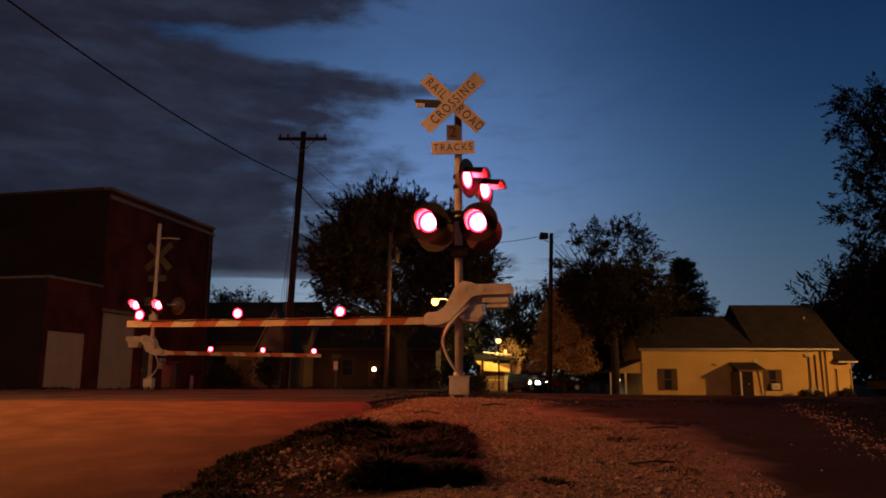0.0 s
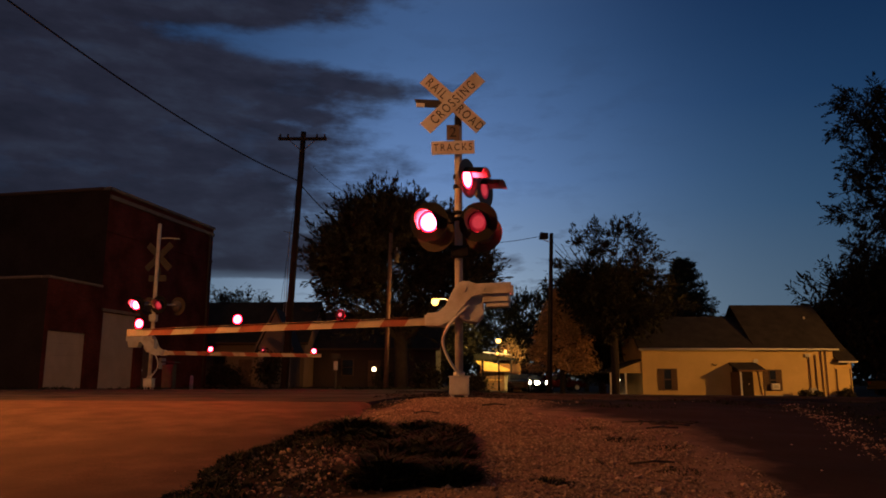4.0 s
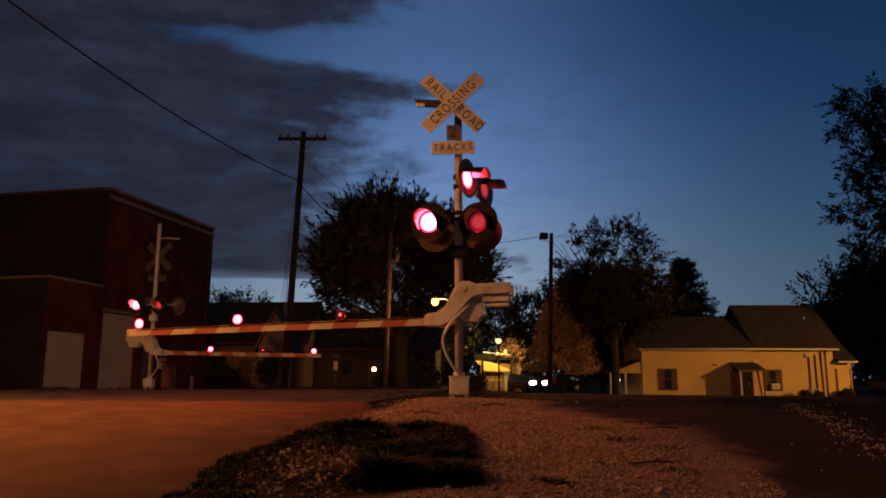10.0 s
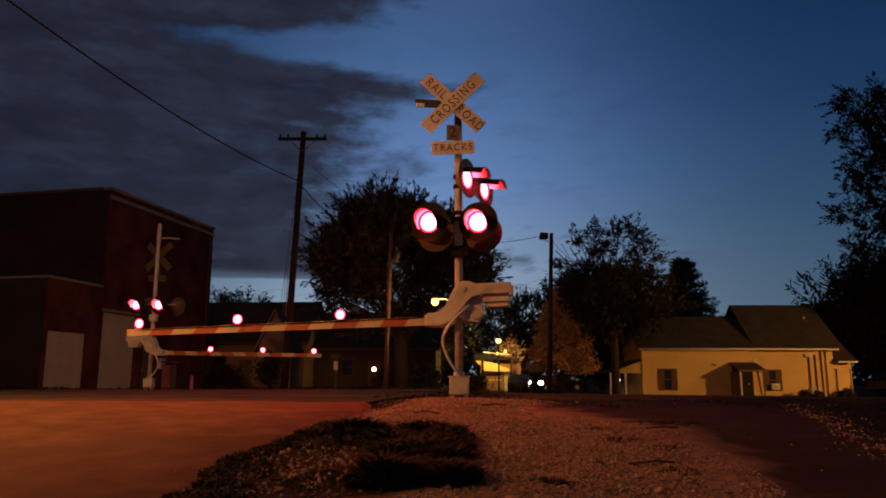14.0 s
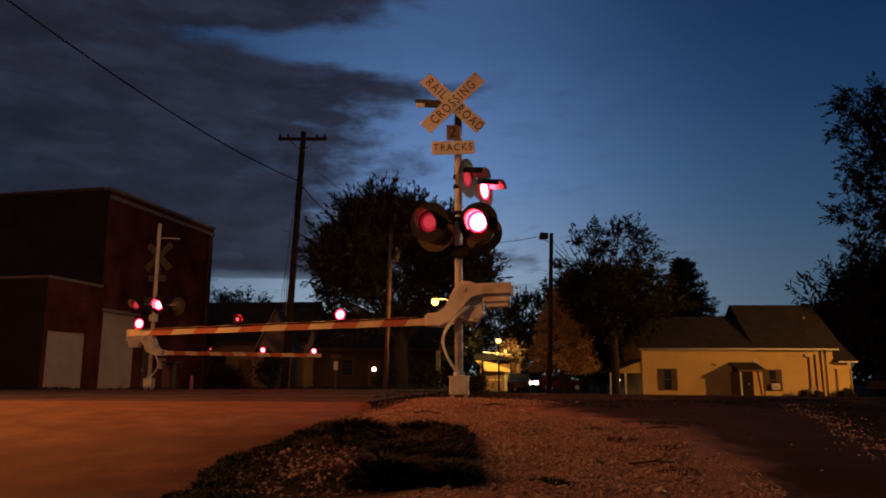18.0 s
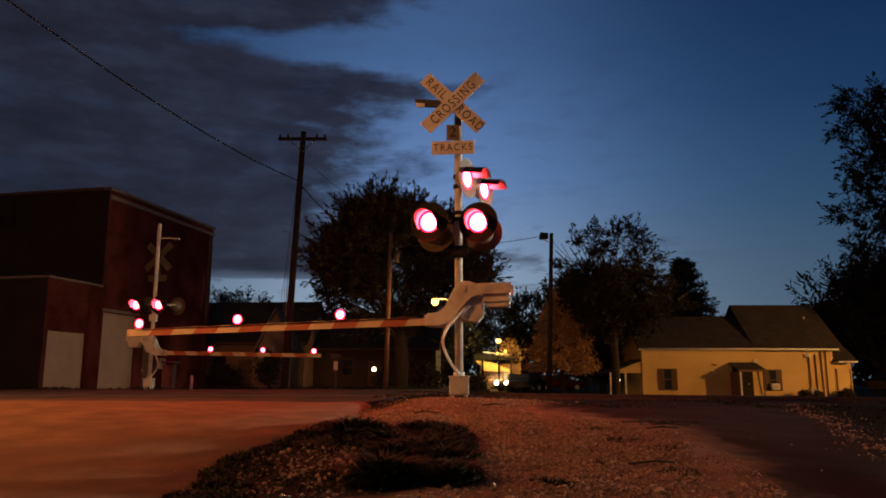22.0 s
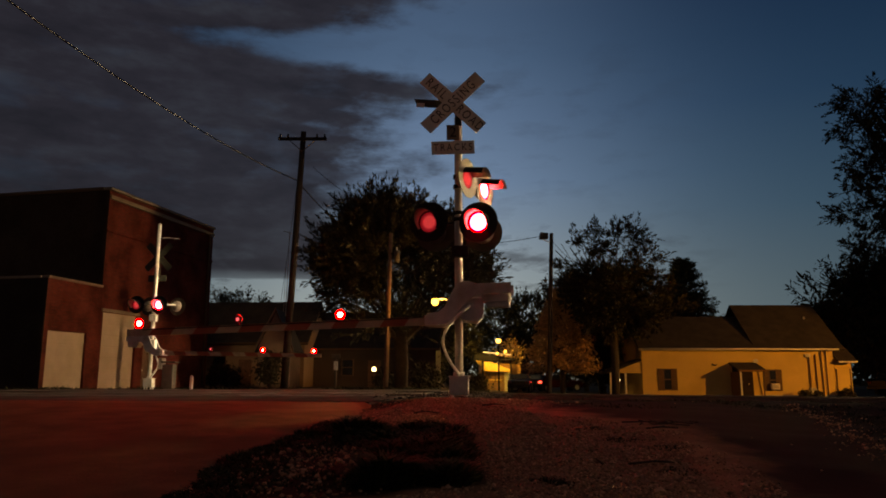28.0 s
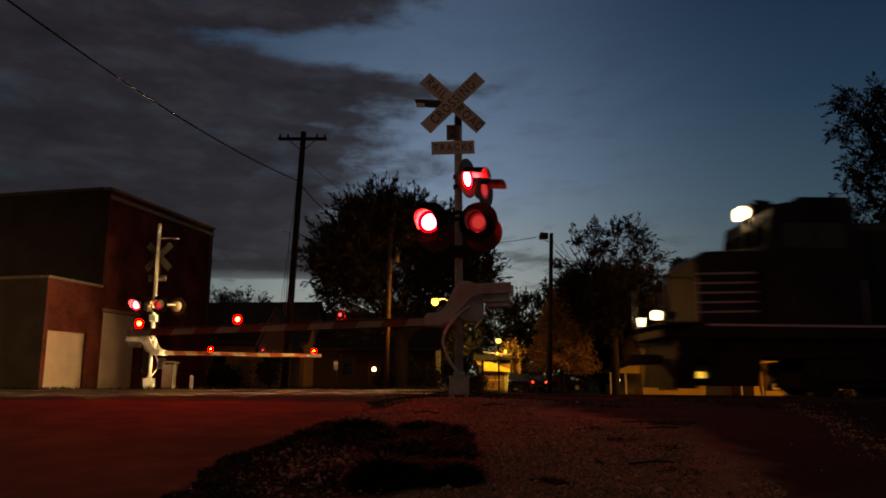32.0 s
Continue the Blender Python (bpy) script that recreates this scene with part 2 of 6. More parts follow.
LEAF = leaf_mat("dark_green_leaves", (0.056, 0.050, 0.035))
# darker copy of LEAF: lamp light on these trees is held down by colour
LEAF_DIM = leaf_mat("dimmed_green_leaves", (0.048, 0.046, 0.032))
LEAFY = leaf_mat("yellow_brown_leaves", (0.60, 0.38, 0.19))
CONIFER = leaf_mat("conifer_needles", (0.055, 0.062, 0.042))
STEEL = mat("rail_steel", (0.10, 0.07, 0.055), 0.7, 0.2, var=0.3, scale=5)
TIE = mat("creosoted_timber", (0.055, 0.042, 0.034), 0.95, var=0.3, scale=6, bump=0.005)
LOCO = mat("black_locomotive_paint", (0.032, 0.029, 0.027), 0.55, 0.0, 0.15, var=0.25, scale=2, dirt=(0.014, 0.013, 0.012), dirt_scale=0.8)
UNDER = mat("grimy_underframe", (0.022, 0.019, 0.017), 0.85, var=0.4, scale=4)
STRIPE = mat("white_reflective_stripe", (0.55, 0.53, 0.50), 0.45, var=0.1)
TYRE = mat("tyre_rubber", (0.02, 0.02, 0.02), 0.85, var=0.2)

AWNING = mat("yellow_awning", (0.66, 0.44, 0.15), 0.7, var=0.15)
PANEL = mat("brown_painted_panel", (0.19, 0.10, 0.045), 0.8, var=0.15)
CARRED = mat("dark_red_car_paint", (0.05, 0.006, 0.006), 0.25, 0.3, var=0.1)
CARDARK = mat("dark_car_paint", (0.008, 0.008, 0.009), 0.25, 0.3, var=0.1)
SIGNAL_ON = lit_lens("lit_red_signal", 190, 0.155, 0.90, 0.036)
ARM_ON = lit_lens("lit_red_arm_lamp", 480, 0.074, 0.90, 0.010)
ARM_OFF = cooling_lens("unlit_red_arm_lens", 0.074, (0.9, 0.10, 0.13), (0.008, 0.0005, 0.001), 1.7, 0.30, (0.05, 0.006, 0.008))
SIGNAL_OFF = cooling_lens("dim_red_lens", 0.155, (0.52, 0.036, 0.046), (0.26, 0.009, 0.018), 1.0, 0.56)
SODIUM = light_mat("sodium_bulb", (1.0, 0.37, 0.085), 5300)
SODIUM_FAR = light_mat("far_sodium_globe", (1.0, 0.45, 0.085), 7.0)
PORCH = light_mat("porch_bulb", (1.0, 0.76, 0.42), 5.0)
HEADLIGHT = light_mat("locomotive_sealed_beam", (1.0, 0.86, 0.66), 6.5e5)
DITCH = light_mat("ditch_light_beam", (1.0, 0.68, 0.38), 1.5e5)
REFLECTOR = light_mat("glowing_reflector", (1.0, 0.86, 0.60), 7)
STEPLIGHT = light_mat("step_light", (1.0, 0.62, 0.10), 1.3)
CARLIGHT = light_mat("car_headlight", (1.0, 0.80, 0.50), 150)
TAIL = light_mat("car_tail_light", (1.0, 0.05, 0.04), 8)

# ---- mesh helpers ----


def part(name, bm, material, parent, label="", m=None):
    """Links a bmesh as one mesh object under a thing or a part."""
    me = bpy.data.meshes.new(name)
    bm.normal_update()
    bm.to_mesh(me)
    bm.free()
    for k in (material if isinstance(material, (list, tuple)) else [material]):
        me.materials.append(k)
    ob = new(name, me)
    ob.parent = parent
    if m is not None:
        ob.matrix_basis = m
    if label:
        ob["label"] = label
    return ob


def empty(name, label, category, m=None, group="", kind=""):
    ob = new(name)
    ob.empty_display_size = 0.2
    if m is not None:
        ob.matrix_basis = m
    return tagged(ob, label, category, group, kind)


def box(size, at=(0, 0, 0), bevel=0.0, m=None, bm=None):
    bm = bm or bmesh.new()
    r = bmesh.ops.create_cube(bm, size=1.0)
    vs = r["verts"]
    bmesh.ops.scale(bm, vec=size, verts=vs)
    if bevel:
        es = list({e for v in vs for e in v.link_edges})
        r2 = bmesh.ops.bevel(bm, geom=es, offset=bevel, segments=2, affect="EDGES", profile=0.5)
        vs = list({v for f in r2["faces"] for v in f.verts} | {v for v in vs if v.is_valid})
        seen, stack = set(vs), list(vs)
        while stack:
            v = stack.pop()
            for e in v.link_edges:
                o = e.other_vert(v)
                if o not in seen:
                    seen.add(o)
                    stack.append(o)
        vs = list(seen)
    mm = Matrix.Translation(at) @ (m or Matrix.Identity(4))
    bmesh.ops.transform(bm, matrix=mm, verts=vs)
    return bm


def cyl(p0, p1, r0, r1=None, seg=16, bm=None, caps=True):
    bm = bm or bmesh.new()
    p0, p1 = Vector(p0), Vector(p1)
    d = p1 - p0
    r = bmesh.ops.create_cone(bm, cap_ends=caps, cap_tris=False, segments=seg, radius1=r0, radius2=r0 if r1 is None else r1, depth=d.length)
    q = d.to_track_quat("Z", "Y").to_matrix().to_4x4()
    bmesh.ops.transform(bm, matrix=Matrix.Translation((p0 + p1) / 2) @ q, verts=r["verts"])
    for v in r["verts"]:
        for f in v.link_faces:
            if len(f.verts) == 4:
                f.smooth = True
    return bm


def tube(points, r, seg=8, bm=None):
    """A bent tube through points."""
    bm = bm or bmesh.new()
    pts = [Vector(p) for p in points]
    rings = []
    for i, p in enumerate(pts):
        d = (pts[min(i + 1, len(pts) - 1)] - pts[max(i - 1, 0)]).normalized()
        side = d.cross(Vector((0, 0, 1)) if abs(d.z) < 0.95 else Vector((0, 1, 0))).normalized()
        up = side.cross(d)
        rings.append([bm.verts.new(p + (side * math.cos(a) + up * math.sin(a)) * r) for a in (2 * math.pi * k / seg for k in range(seg))])
    for a, b in zip(rings, rings[1:]):
        for k in range(seg):
            f = bm.faces.new((a[k], a[(k + 1) % seg], b[(k + 1) % seg], b[k]))
            f.smooth = True
    bm.faces.new(rings[0][::-1])
    bm.faces.new(rings[-1])
    return bm


def prism(outline, depth, axis="y", at=0.0, bm=None, bevel=0.0):
    """An outline of (a, b) pairs pushed through a depth along an axis; a and b are the other two axes."""
    bm = bm or bmesh.new()

    def put(a, b, c):
        return {"y": (a, c, b), "x": (c, a, b), "z": (a, b, c)}[axis]
    v0 = [bm.verts.new(put(a, b, at - depth / 2)) for a, b in outline]
    v1 = [bm.verts.new(put(a, b, at + depth / 2)) for a, b in outline]
    fs = [bm.faces.new(v0), bm.faces.new(v1[::-1])]
    n = len(outline)
    for i in range(n):
        fs.append(bm.faces.new((v0[i], v1[i], v1[(i + 1) % n], v0[(i + 1) % n])))
    bmesh.ops.recalc_face_normals(bm, faces=fs)
    if bevel:
        bmesh.ops.bevel(bm, geom=list({e for f in fs for e in f.edges}), offset=bevel, segments=2, affect="EDGES", profile=0.5)
    return bm


def arc(p0, p1, p2, n=12):
    """A quadratic curve through three control points."""
    p0, p1, p2 = map(Vector, (p0, p1, p2))
    return [p0 * (1 - k) ** 2 + p1 * 2 * k * (1 - k) + p2 * k * k for k in (i / n for i in range(n + 1))]


def soup(name, verts, faces, material, parent=None, smooth=False, label=""):
    me = bpy.data.meshes.new(name)
    me.from_pydata(verts, [], faces)
    me.materials.append(material)
    if smooth:
        me.polygons.foreach_set("use_smooth", [True] * len(me.polygons))
    me.update()
    ob = new(name, me)
    ob.parent = parent
    if label:
        ob["label"] = label
    return ob


def lettering(name, text, size, material, parent, m, gap=1.0):
    """Flat letters with a slight thickness, centred."""
    cu = bpy.data.curves.new(name, "FONT")
    cu.space_character = gap
    cu.body, cu.size, cu.align_x, cu.align_y, cu.extrude = text, size, "CENTER", "CENTER", 0.001
    tmp = bpy.data.objects.new(name, cu)
    me = bpy.data.meshes.new_from_object(tmp)
    bpy.data.objects.remove(tmp)
    me.materials.append(material)
    ob = new(name, me)
    ob.parent, ob.matrix_basis = parent, m
    return ob


def smooth(a, b, x):
    k = min(1.0, max(0.0, (x - a) / (b - a)))
    return k * k * (3 - 2 * k)

# ---- ground, road, tracks, sky ----
LEAN = radians(12.0)      # the road crosses the tracks at a slant
TRACKS = (14.9, 18.9)


GRADE = 0.62              # the line falls away from the road, in degrees


def rail_drop(x):
    return -math.tan(radians(GRADE)) * min(max(0.0, x + 1.0), 60.0)


def road_mid(y):
    """The road's middle at the distance y."""
    return -5.35 + math.tan(LEAN) * 0.75 * (y - 11.0) if y > 11 else -5.35 - 0.03 * (11 - y)


def road_edge(y):
    """The ragged right-hand edge of the near road."""
    return -1.05 - 0.55 * (1 - smooth(5.2, 9.0, y)) + 0.35 * smooth(9.0, 11.0, y) * 0 + 0.05 * math.sin(3.1 * y) + 0.03 * math.sin(9.7 * y)


def height(x, y):
    """The lie of the land."""
    z = -0.36 * (1 - smooth(3.0, 10.4, y))
    right = smooth(-2.0, 6.0, x)
    z -= (0.10 + 0.45 * right) * smooth(22.5, 42, y)
    z += 0.040 * math.exp(-((x - 0.2) ** 2 / 0.7 + (y - 10.4) ** 2 / 0.8))
    z -= 0.10 * right * smooth(2.5, 5.5, x) * (1 - smooth(9, 13, y))
    z += (rail_drop(x) - 0.06 * smooth(0.5, 3.0, x)) * smooth(11.0, 14.0, y)
    z += (0.05 * noise.noise((x * 0.5, y * 0.5, 0.3)) + 0.022 * noise.noise((x * 1.9, y * 1.9, 4.1))) * smooth(-1.2, -0.4, x) * (1 - smooth(13, 14, y) * (1 - smooth(24, 30, y)))
    z -= 0.07 * math.exp(-((x + 0.85) ** 2 / 0.10 + (y - 9.6) ** 2 / 1.6))
    return z


def spaced(stops):
    out = []
    for a, b, step in stops:
        n = max(1, round((b - a) / step))
        out += [a + (b - a) * i / n for i in range(n)]
    return out + [stops[-1][1]]


def sheet(xs, ys, z):
    verts = [(x, y, z(x, y)) for y in ys for x in xs]
    w = len(xs)
    faces = [(j * w + i, j * w + i + 1, (j + 1) * w + i + 1, (j + 1) * w + i) for j in range(len(ys) - 1) for i in range(w - 1)]
    return verts, faces


def build_ground():
    xs = spaced([(-2500, -300, 400), (-300, -40, 30), (-40, -8, 2), (-8, -2, 0.5), (-2, 5, 0.1), (5, 12, 0.3), (12, 40, 2), (40, 300, 30), (300, 2500, 400)])
    ys = spaced([(-2500, -100, 400), (-100, -5, 10), (-5, 2, 0.6), (2, 12, 0.1), (12, 26, 0.4), (26, 60, 2), (60, 300, 20), (300, 2500, 300)])
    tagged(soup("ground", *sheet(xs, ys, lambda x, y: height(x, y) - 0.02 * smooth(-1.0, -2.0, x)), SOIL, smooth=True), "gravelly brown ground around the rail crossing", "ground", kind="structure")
    xs = [i / 10 for i in range(11)]
    ys = spaced([(-30, 2, 2), (2, 10.2, 0.25)])
    v = [(-14.0 * (1 - k) + road_edge(y) * k, y, height(-5, y) + 0.012 + 0.03 * math.sin(math.pi * k)) for y in ys for k in xs]
    v += [(road_edge(y) + 0.10, y, height(0, y) - 0.08) for y in ys]
    w, n = 11, len(ys)
    f = [(j * w + i, j * w + i + 1, (j + 1) * w + i + 1, (j + 1) * w + i) for j in range(n - 1) for i in range(w - 1)]
    f += [(j * w + 10, n * w + j, n * w + j + 1, (j + 1) * w + 10) for j in range(n - 1)]
    tagged(soup("road", v, f, ASPHALT, smooth=True), "worn brown-grey asphalt road running up to the tracks", "road", kind="structure")
    # The darker crossing surface and the road beyond.
    bm = bmesh.new()
    for a, b in ((10.2, 14.05), (15.75, 18.05), (19.75, 24.6)):
        prism([(-14.0, a), (road_edge(11) + 0.10 * (a - 10), a), (road_edge(11) + 0.10 * (b - 10), b), (-14.0, b)], 0.08, "z", -0.02, bm)
    tagged(part("crossing_surface", bm, CROSSING, None), "dark asphalt crossing surface between the rails", "road", kind="structure")
    for c in TRACKS:
        deck = empty("crossing_deck", "timber crossing deck between the rails", "crossing deck", group="crossing decks", kind="structure")
        for k in range(9):
            y = c - 0.60 + k * 0.15
            part("plank", box((8.6, 0.142, 0.07), (-5.4, y, -0.016), 0.006), TIE, deck)
    ys = spaced([(24.6, 60, 3), (60, 160, 20)])
    v, f = [], []
    for y in ys:
        for k in (-1, 1):
            x = road_mid(y) + k * 3.9
            v.append((x, y, height(x, y) + 0.02))
    f = [(2 * j, 2 * j + 1, 2 * j + 3, 2 * j + 2) for j in range(len(ys) - 1)]
    tagged(soup("road_beyond", v, f, CROSSING), "dark asphalt road beyond the tracks", "road", kind="structure")


def build_tracks():
    rail_profile = [(-0.065, 0), (0.065, 0), (0.065, 0.02), (0.012, 0.035), (0.012, 0.12), (0.035, 0.13), (0.035, 0.165), (-0.035, 0.165), (-0.035, 0.13), (-0.012, 0.12), (-0.012, 0.035), (-0.065, 0.02)]
    for c in TRACKS:
        tr = empty("railway_track", "steel rails on dark timber ties in ballast", "track", group="railway tracks", kind="structure")
        for s in (-0.7535, 0.7535):
            part("rail", prism([(c + s + a, b - 0.155) for a, b in rail_profile], 69, "x", -35.5), STEEL, tr)
            part("rail", prism([(c + s + a, b - 0.155) for a, b in rail_profile], 121, "x", 60.5), STEEL, tr, m=pose(-1.0, 0, 0, 0, GRADE, 0))
        me = None
        for i in range(60):
            x = -0.2 + i * 0.52
            if me is None:
                t = part("tie", box((0.22, 2.5, 0.16), (0, 0, 0), 0.012), TIE, tr, m=pose(x, c, -0.245 + rail_drop(x), 0, GRADE))
                me = t.data
            else:
                t = new("tie", me)
                t.parent, t.matrix_basis = tr, pose(x, c + random.uniform(-.03, .03), -0.245 + rail_drop(x) + random.uniform(-.01, .01), 0, GRADE, random.uniform(-1, 1))


ROCK = [(-1, 0, 0), (1, 0, 0), (0, -1, 0), (0, 1, 0), (0, 0, -0.8), (0, 0, 0.8)]
ROCKF = [(0, 2, 5), (2, 1, 5), (1, 3, 5), (3, 0, 5), (2, 0, 4), (1, 2, 4), (3, 1, 4), (0, 3, 4)]


def stones(name, count, place, size, material, label, seed):
    rng = np.random.RandomState(seed)
    verts, faces = [], []
    for _ in range(count):
        x, y = place(rng)
        r = size * (0.45 + rng.rand() ** 2 * 1.3)
        q = Euler(rng.rand(3) * 6.3).to_matrix()
        n = len(verts)
        z = height(x, y)
        for p in ROCK:
            p2 = q @ Vector([c * (0.6 + 0.6 * rng.rand()) * r for c in p])
            verts.append((x + p2.x, y + p2.y, z + r * 0.25 + p2.z * 0.75))
        faces += [tuple(n + i for i in f) for f in ROCKF]
    return tagged(soup(name, verts, faces, material), label, "gravel", kind="stuff")


def build_loose_ground():
    def near(rng):
        while True:
            y = 3.4 + 8.2 * rng.rand() ** 1.3
            x = road_edge(y) - 0.1 + rng.rand() ** 0.9 * (4.0 + 0.25 * y)
            edge = np.interp(y, *zip(*GRAVEL_EDGE)) + 0.45 * noise.noise((x * 1.3, y * 1.3, 2.0))
            dip = np.interp(y, *zip(*DIP_EDGE)) + 0.2 * noise.noise((x * 1.3, y * 1.3, 5.0))
            if x > edge and rng.rand() < 0.997:
                continue
            if x > 0.3 and rng.rand() < 0.75 * smooth(0.3, 2.0, x) * (0.6 + noise.noise((x * 2.3, y * 2.3, 9.0))):
                continue
            if x < dip and rng.rand() < 0.95:
                continue
            if noise.noise((x * 1.1, y * 1.1, 7)) + 0.6 * noise.noise((x * 3.1, y * 3.1, 3)) < -0.12 and rng.rand() < 0.65:
                continue
            return x, y

    def far(rng):
        return -1.2 + 22 * rng.rand(), 12.2 + 9.6 * rng.rand()

    def verge(rng):
        y = 5 + 6 * rng.rand()
        return 1.45 + 0.33 * y + rng.randn() * 0.10 + abs(rng.randn()) * 0.35 * (rng.rand() < 0.4), y
    stones("gravel", 30000, near, 0.0098, STONE, "pale crushed gravel scattered over brown soil", 3)
    def base(rng):
        return 0.35 + rng.randn() * 0.42, 10.35 + rng.randn() * 0.5
    stones("mound_gravel", 5000, base, 0.012, STONE, "pale gravel heaped round the signal base", 9)
    stones("stone_chips", 450, near, 0.021, STONE, "larger pale stone chips lying on the soil", 4)

    def scatter(rng):
        return -0.88 + rng.randn() * 0.27, 5.25 + rng.randn() * 0.62
    stones("pale_stones", 420, scatter, 0.019, STONE, "pale broken stones among the thin grass", 8)
    stones("ballast", 12000, far, 0.026, BALLAST, "dark track ballast stones", 5)
    stones("verge_gravel", 700, verge, 0.012, STONE, "pale gravel along the dirt lane", 6)


def blades(name, spots, count, tall, wide, material, label, seed, category="grass"):
    rng = np.random.RandomState(seed)
    v, f = [], []
    for _ in range(count):
        cx, cy, rx, ry = spots[rng.randint(len(spots))]
        a, r = rng.rand() * 6.283, math.sqrt(rng.rand())
        x, y = cx + rx * r * math.cos(a), cy + ry * r * math.sin(a)
        z = height(x, y) - 0.01
        h = tall * (0.3 + 0.9 * rng.rand() ** 1.5) * (1 - 0.6 * r * r) * (0.75 + 0.6 * noise.noise((x * 4, y * 4, 1)))
        b, lean = rng.rand() * 6.283, 0.35 + rng.rand() * 1.7
        dx, dy = math.cos(b), math.sin(b)
        n = len(v)
        w = wide * (0.6 + rng.rand() * 0.8)
        v += [(x - dy * w, y + dx * w, z), (x + dy * w, y - dx * w, z),
              (x + dx * h * lean * 0.5 + dy * w * .7, y + dy * h * lean * 0.5 - dx * w * .7, z + h * 0.65),
              (x + dx * h * lean * 0.5 - dy * w * .7, y + dy * h * lean * 0.5 + dx * w * .7, z + h * 0.65),
              (x + dx * h * lean * 1.25, y + dy * h * lean * 1.25, z + h * 0.85)]
        f += [(n, n + 1, n + 2, n + 3), (n + 3, n + 2, n + 4)]
    return tagged(soup(name, v, f, material), label, category, kind="stuff")


def build_weeds():
    thick = [(-0.80, 7.05, 0.26, 0.42), (-0.62, 6.6, 0.30, 0.5), (-0.16, 7.05, 0.24, 0.45), (0.0, 6.55, 0.26, 0.5), (-0.3, 6.1, 0.42, 0.6), (0.02, 5.7, 0.24, 0.6), (-0.15, 5.15, 0.32, 0.5), (0.0, 4.8, 0.22, 0.3), (-0.35, 4.75, 0.25, 0.3)]
    thin = [(-0.95, 6.2, 0.30, 0.6), (-1.2, 5.2, 0.22, 0.5), (-0.75, 4.75, 0.35, 0.4), (-1.25, 4.3, 0.3, 0.35), (-0.9, 3.9, 0.5, 0.35)]
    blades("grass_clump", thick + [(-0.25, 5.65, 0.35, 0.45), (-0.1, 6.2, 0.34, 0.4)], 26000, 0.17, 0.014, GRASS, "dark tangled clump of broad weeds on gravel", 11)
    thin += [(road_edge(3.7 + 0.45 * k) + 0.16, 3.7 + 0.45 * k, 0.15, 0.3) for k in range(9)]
    blades("thin_grass", thin * 2 + thick, 15000, 0.075, 0.006, GRASS, "thin dark grass on dark soil beside the road", 15)
    blades("weeds", [(2.0, 9.2, 0.28, 0.2), (1.95, 10.2, 0.22, 0.16), (2.4, 7.6, 0.25, 0.12), (1.35, 7.0, 0.20, 0.12), (1.47, 6.25, 0.24, 0.12), (0.61, 4.67, 0.11, 0.07), (0.72, 4.55, 0.10, 0.07), (1.72, 5.8, 0.2, 0.2), (1.55, 5.0, 0.16, 0.2), (0.35, 3.95, 0.3, 0.2), (0.35, 10.4, 0.25, 0.15), (0.6, 10.9, 0.2, 0.15), (-0.8, 10.3, 0.5, 0.2)], 3600, 0.05, 0.005, GRASS, "small dark weeds in the gravel", 12)
    lane = [(2.3 + (i * 5 % 9) * 0.9, 9.4 + (i * 7 % 8) * 0.5, 0.7, 0.4) for i in range(36)] + [(2.05 + 0.33 * y + 0.55 * k, y, 0.45, 0.5) for y in (5.2, 6.2, 7.2, 8.2, 9.2, 10.4) for k in range(4)]
    blades("lane_side_grass", lane, 16000, 0.075, 0.006, GRASS, "low dark grass beside the dirt lane", 16)
    spots = [(4 + i * 1.3, 11.8 + (i * 7 % 5) * 0.4, 0.9, 0.4) for i in range(12)]
    blades("track_side_grass", spots, 4000, 0.09, 0.007, GRASS, "dark grass along the ballast edge", 13)
    spots = [(-30 + i * 2.0, 31 + (i * 5 % 7), 2, 2) for i in range(42)]
    blades("verge_grass", spots, 9000, 0.22, 0.02, GRASS, "rough dark grass beyond the tracks", 14)


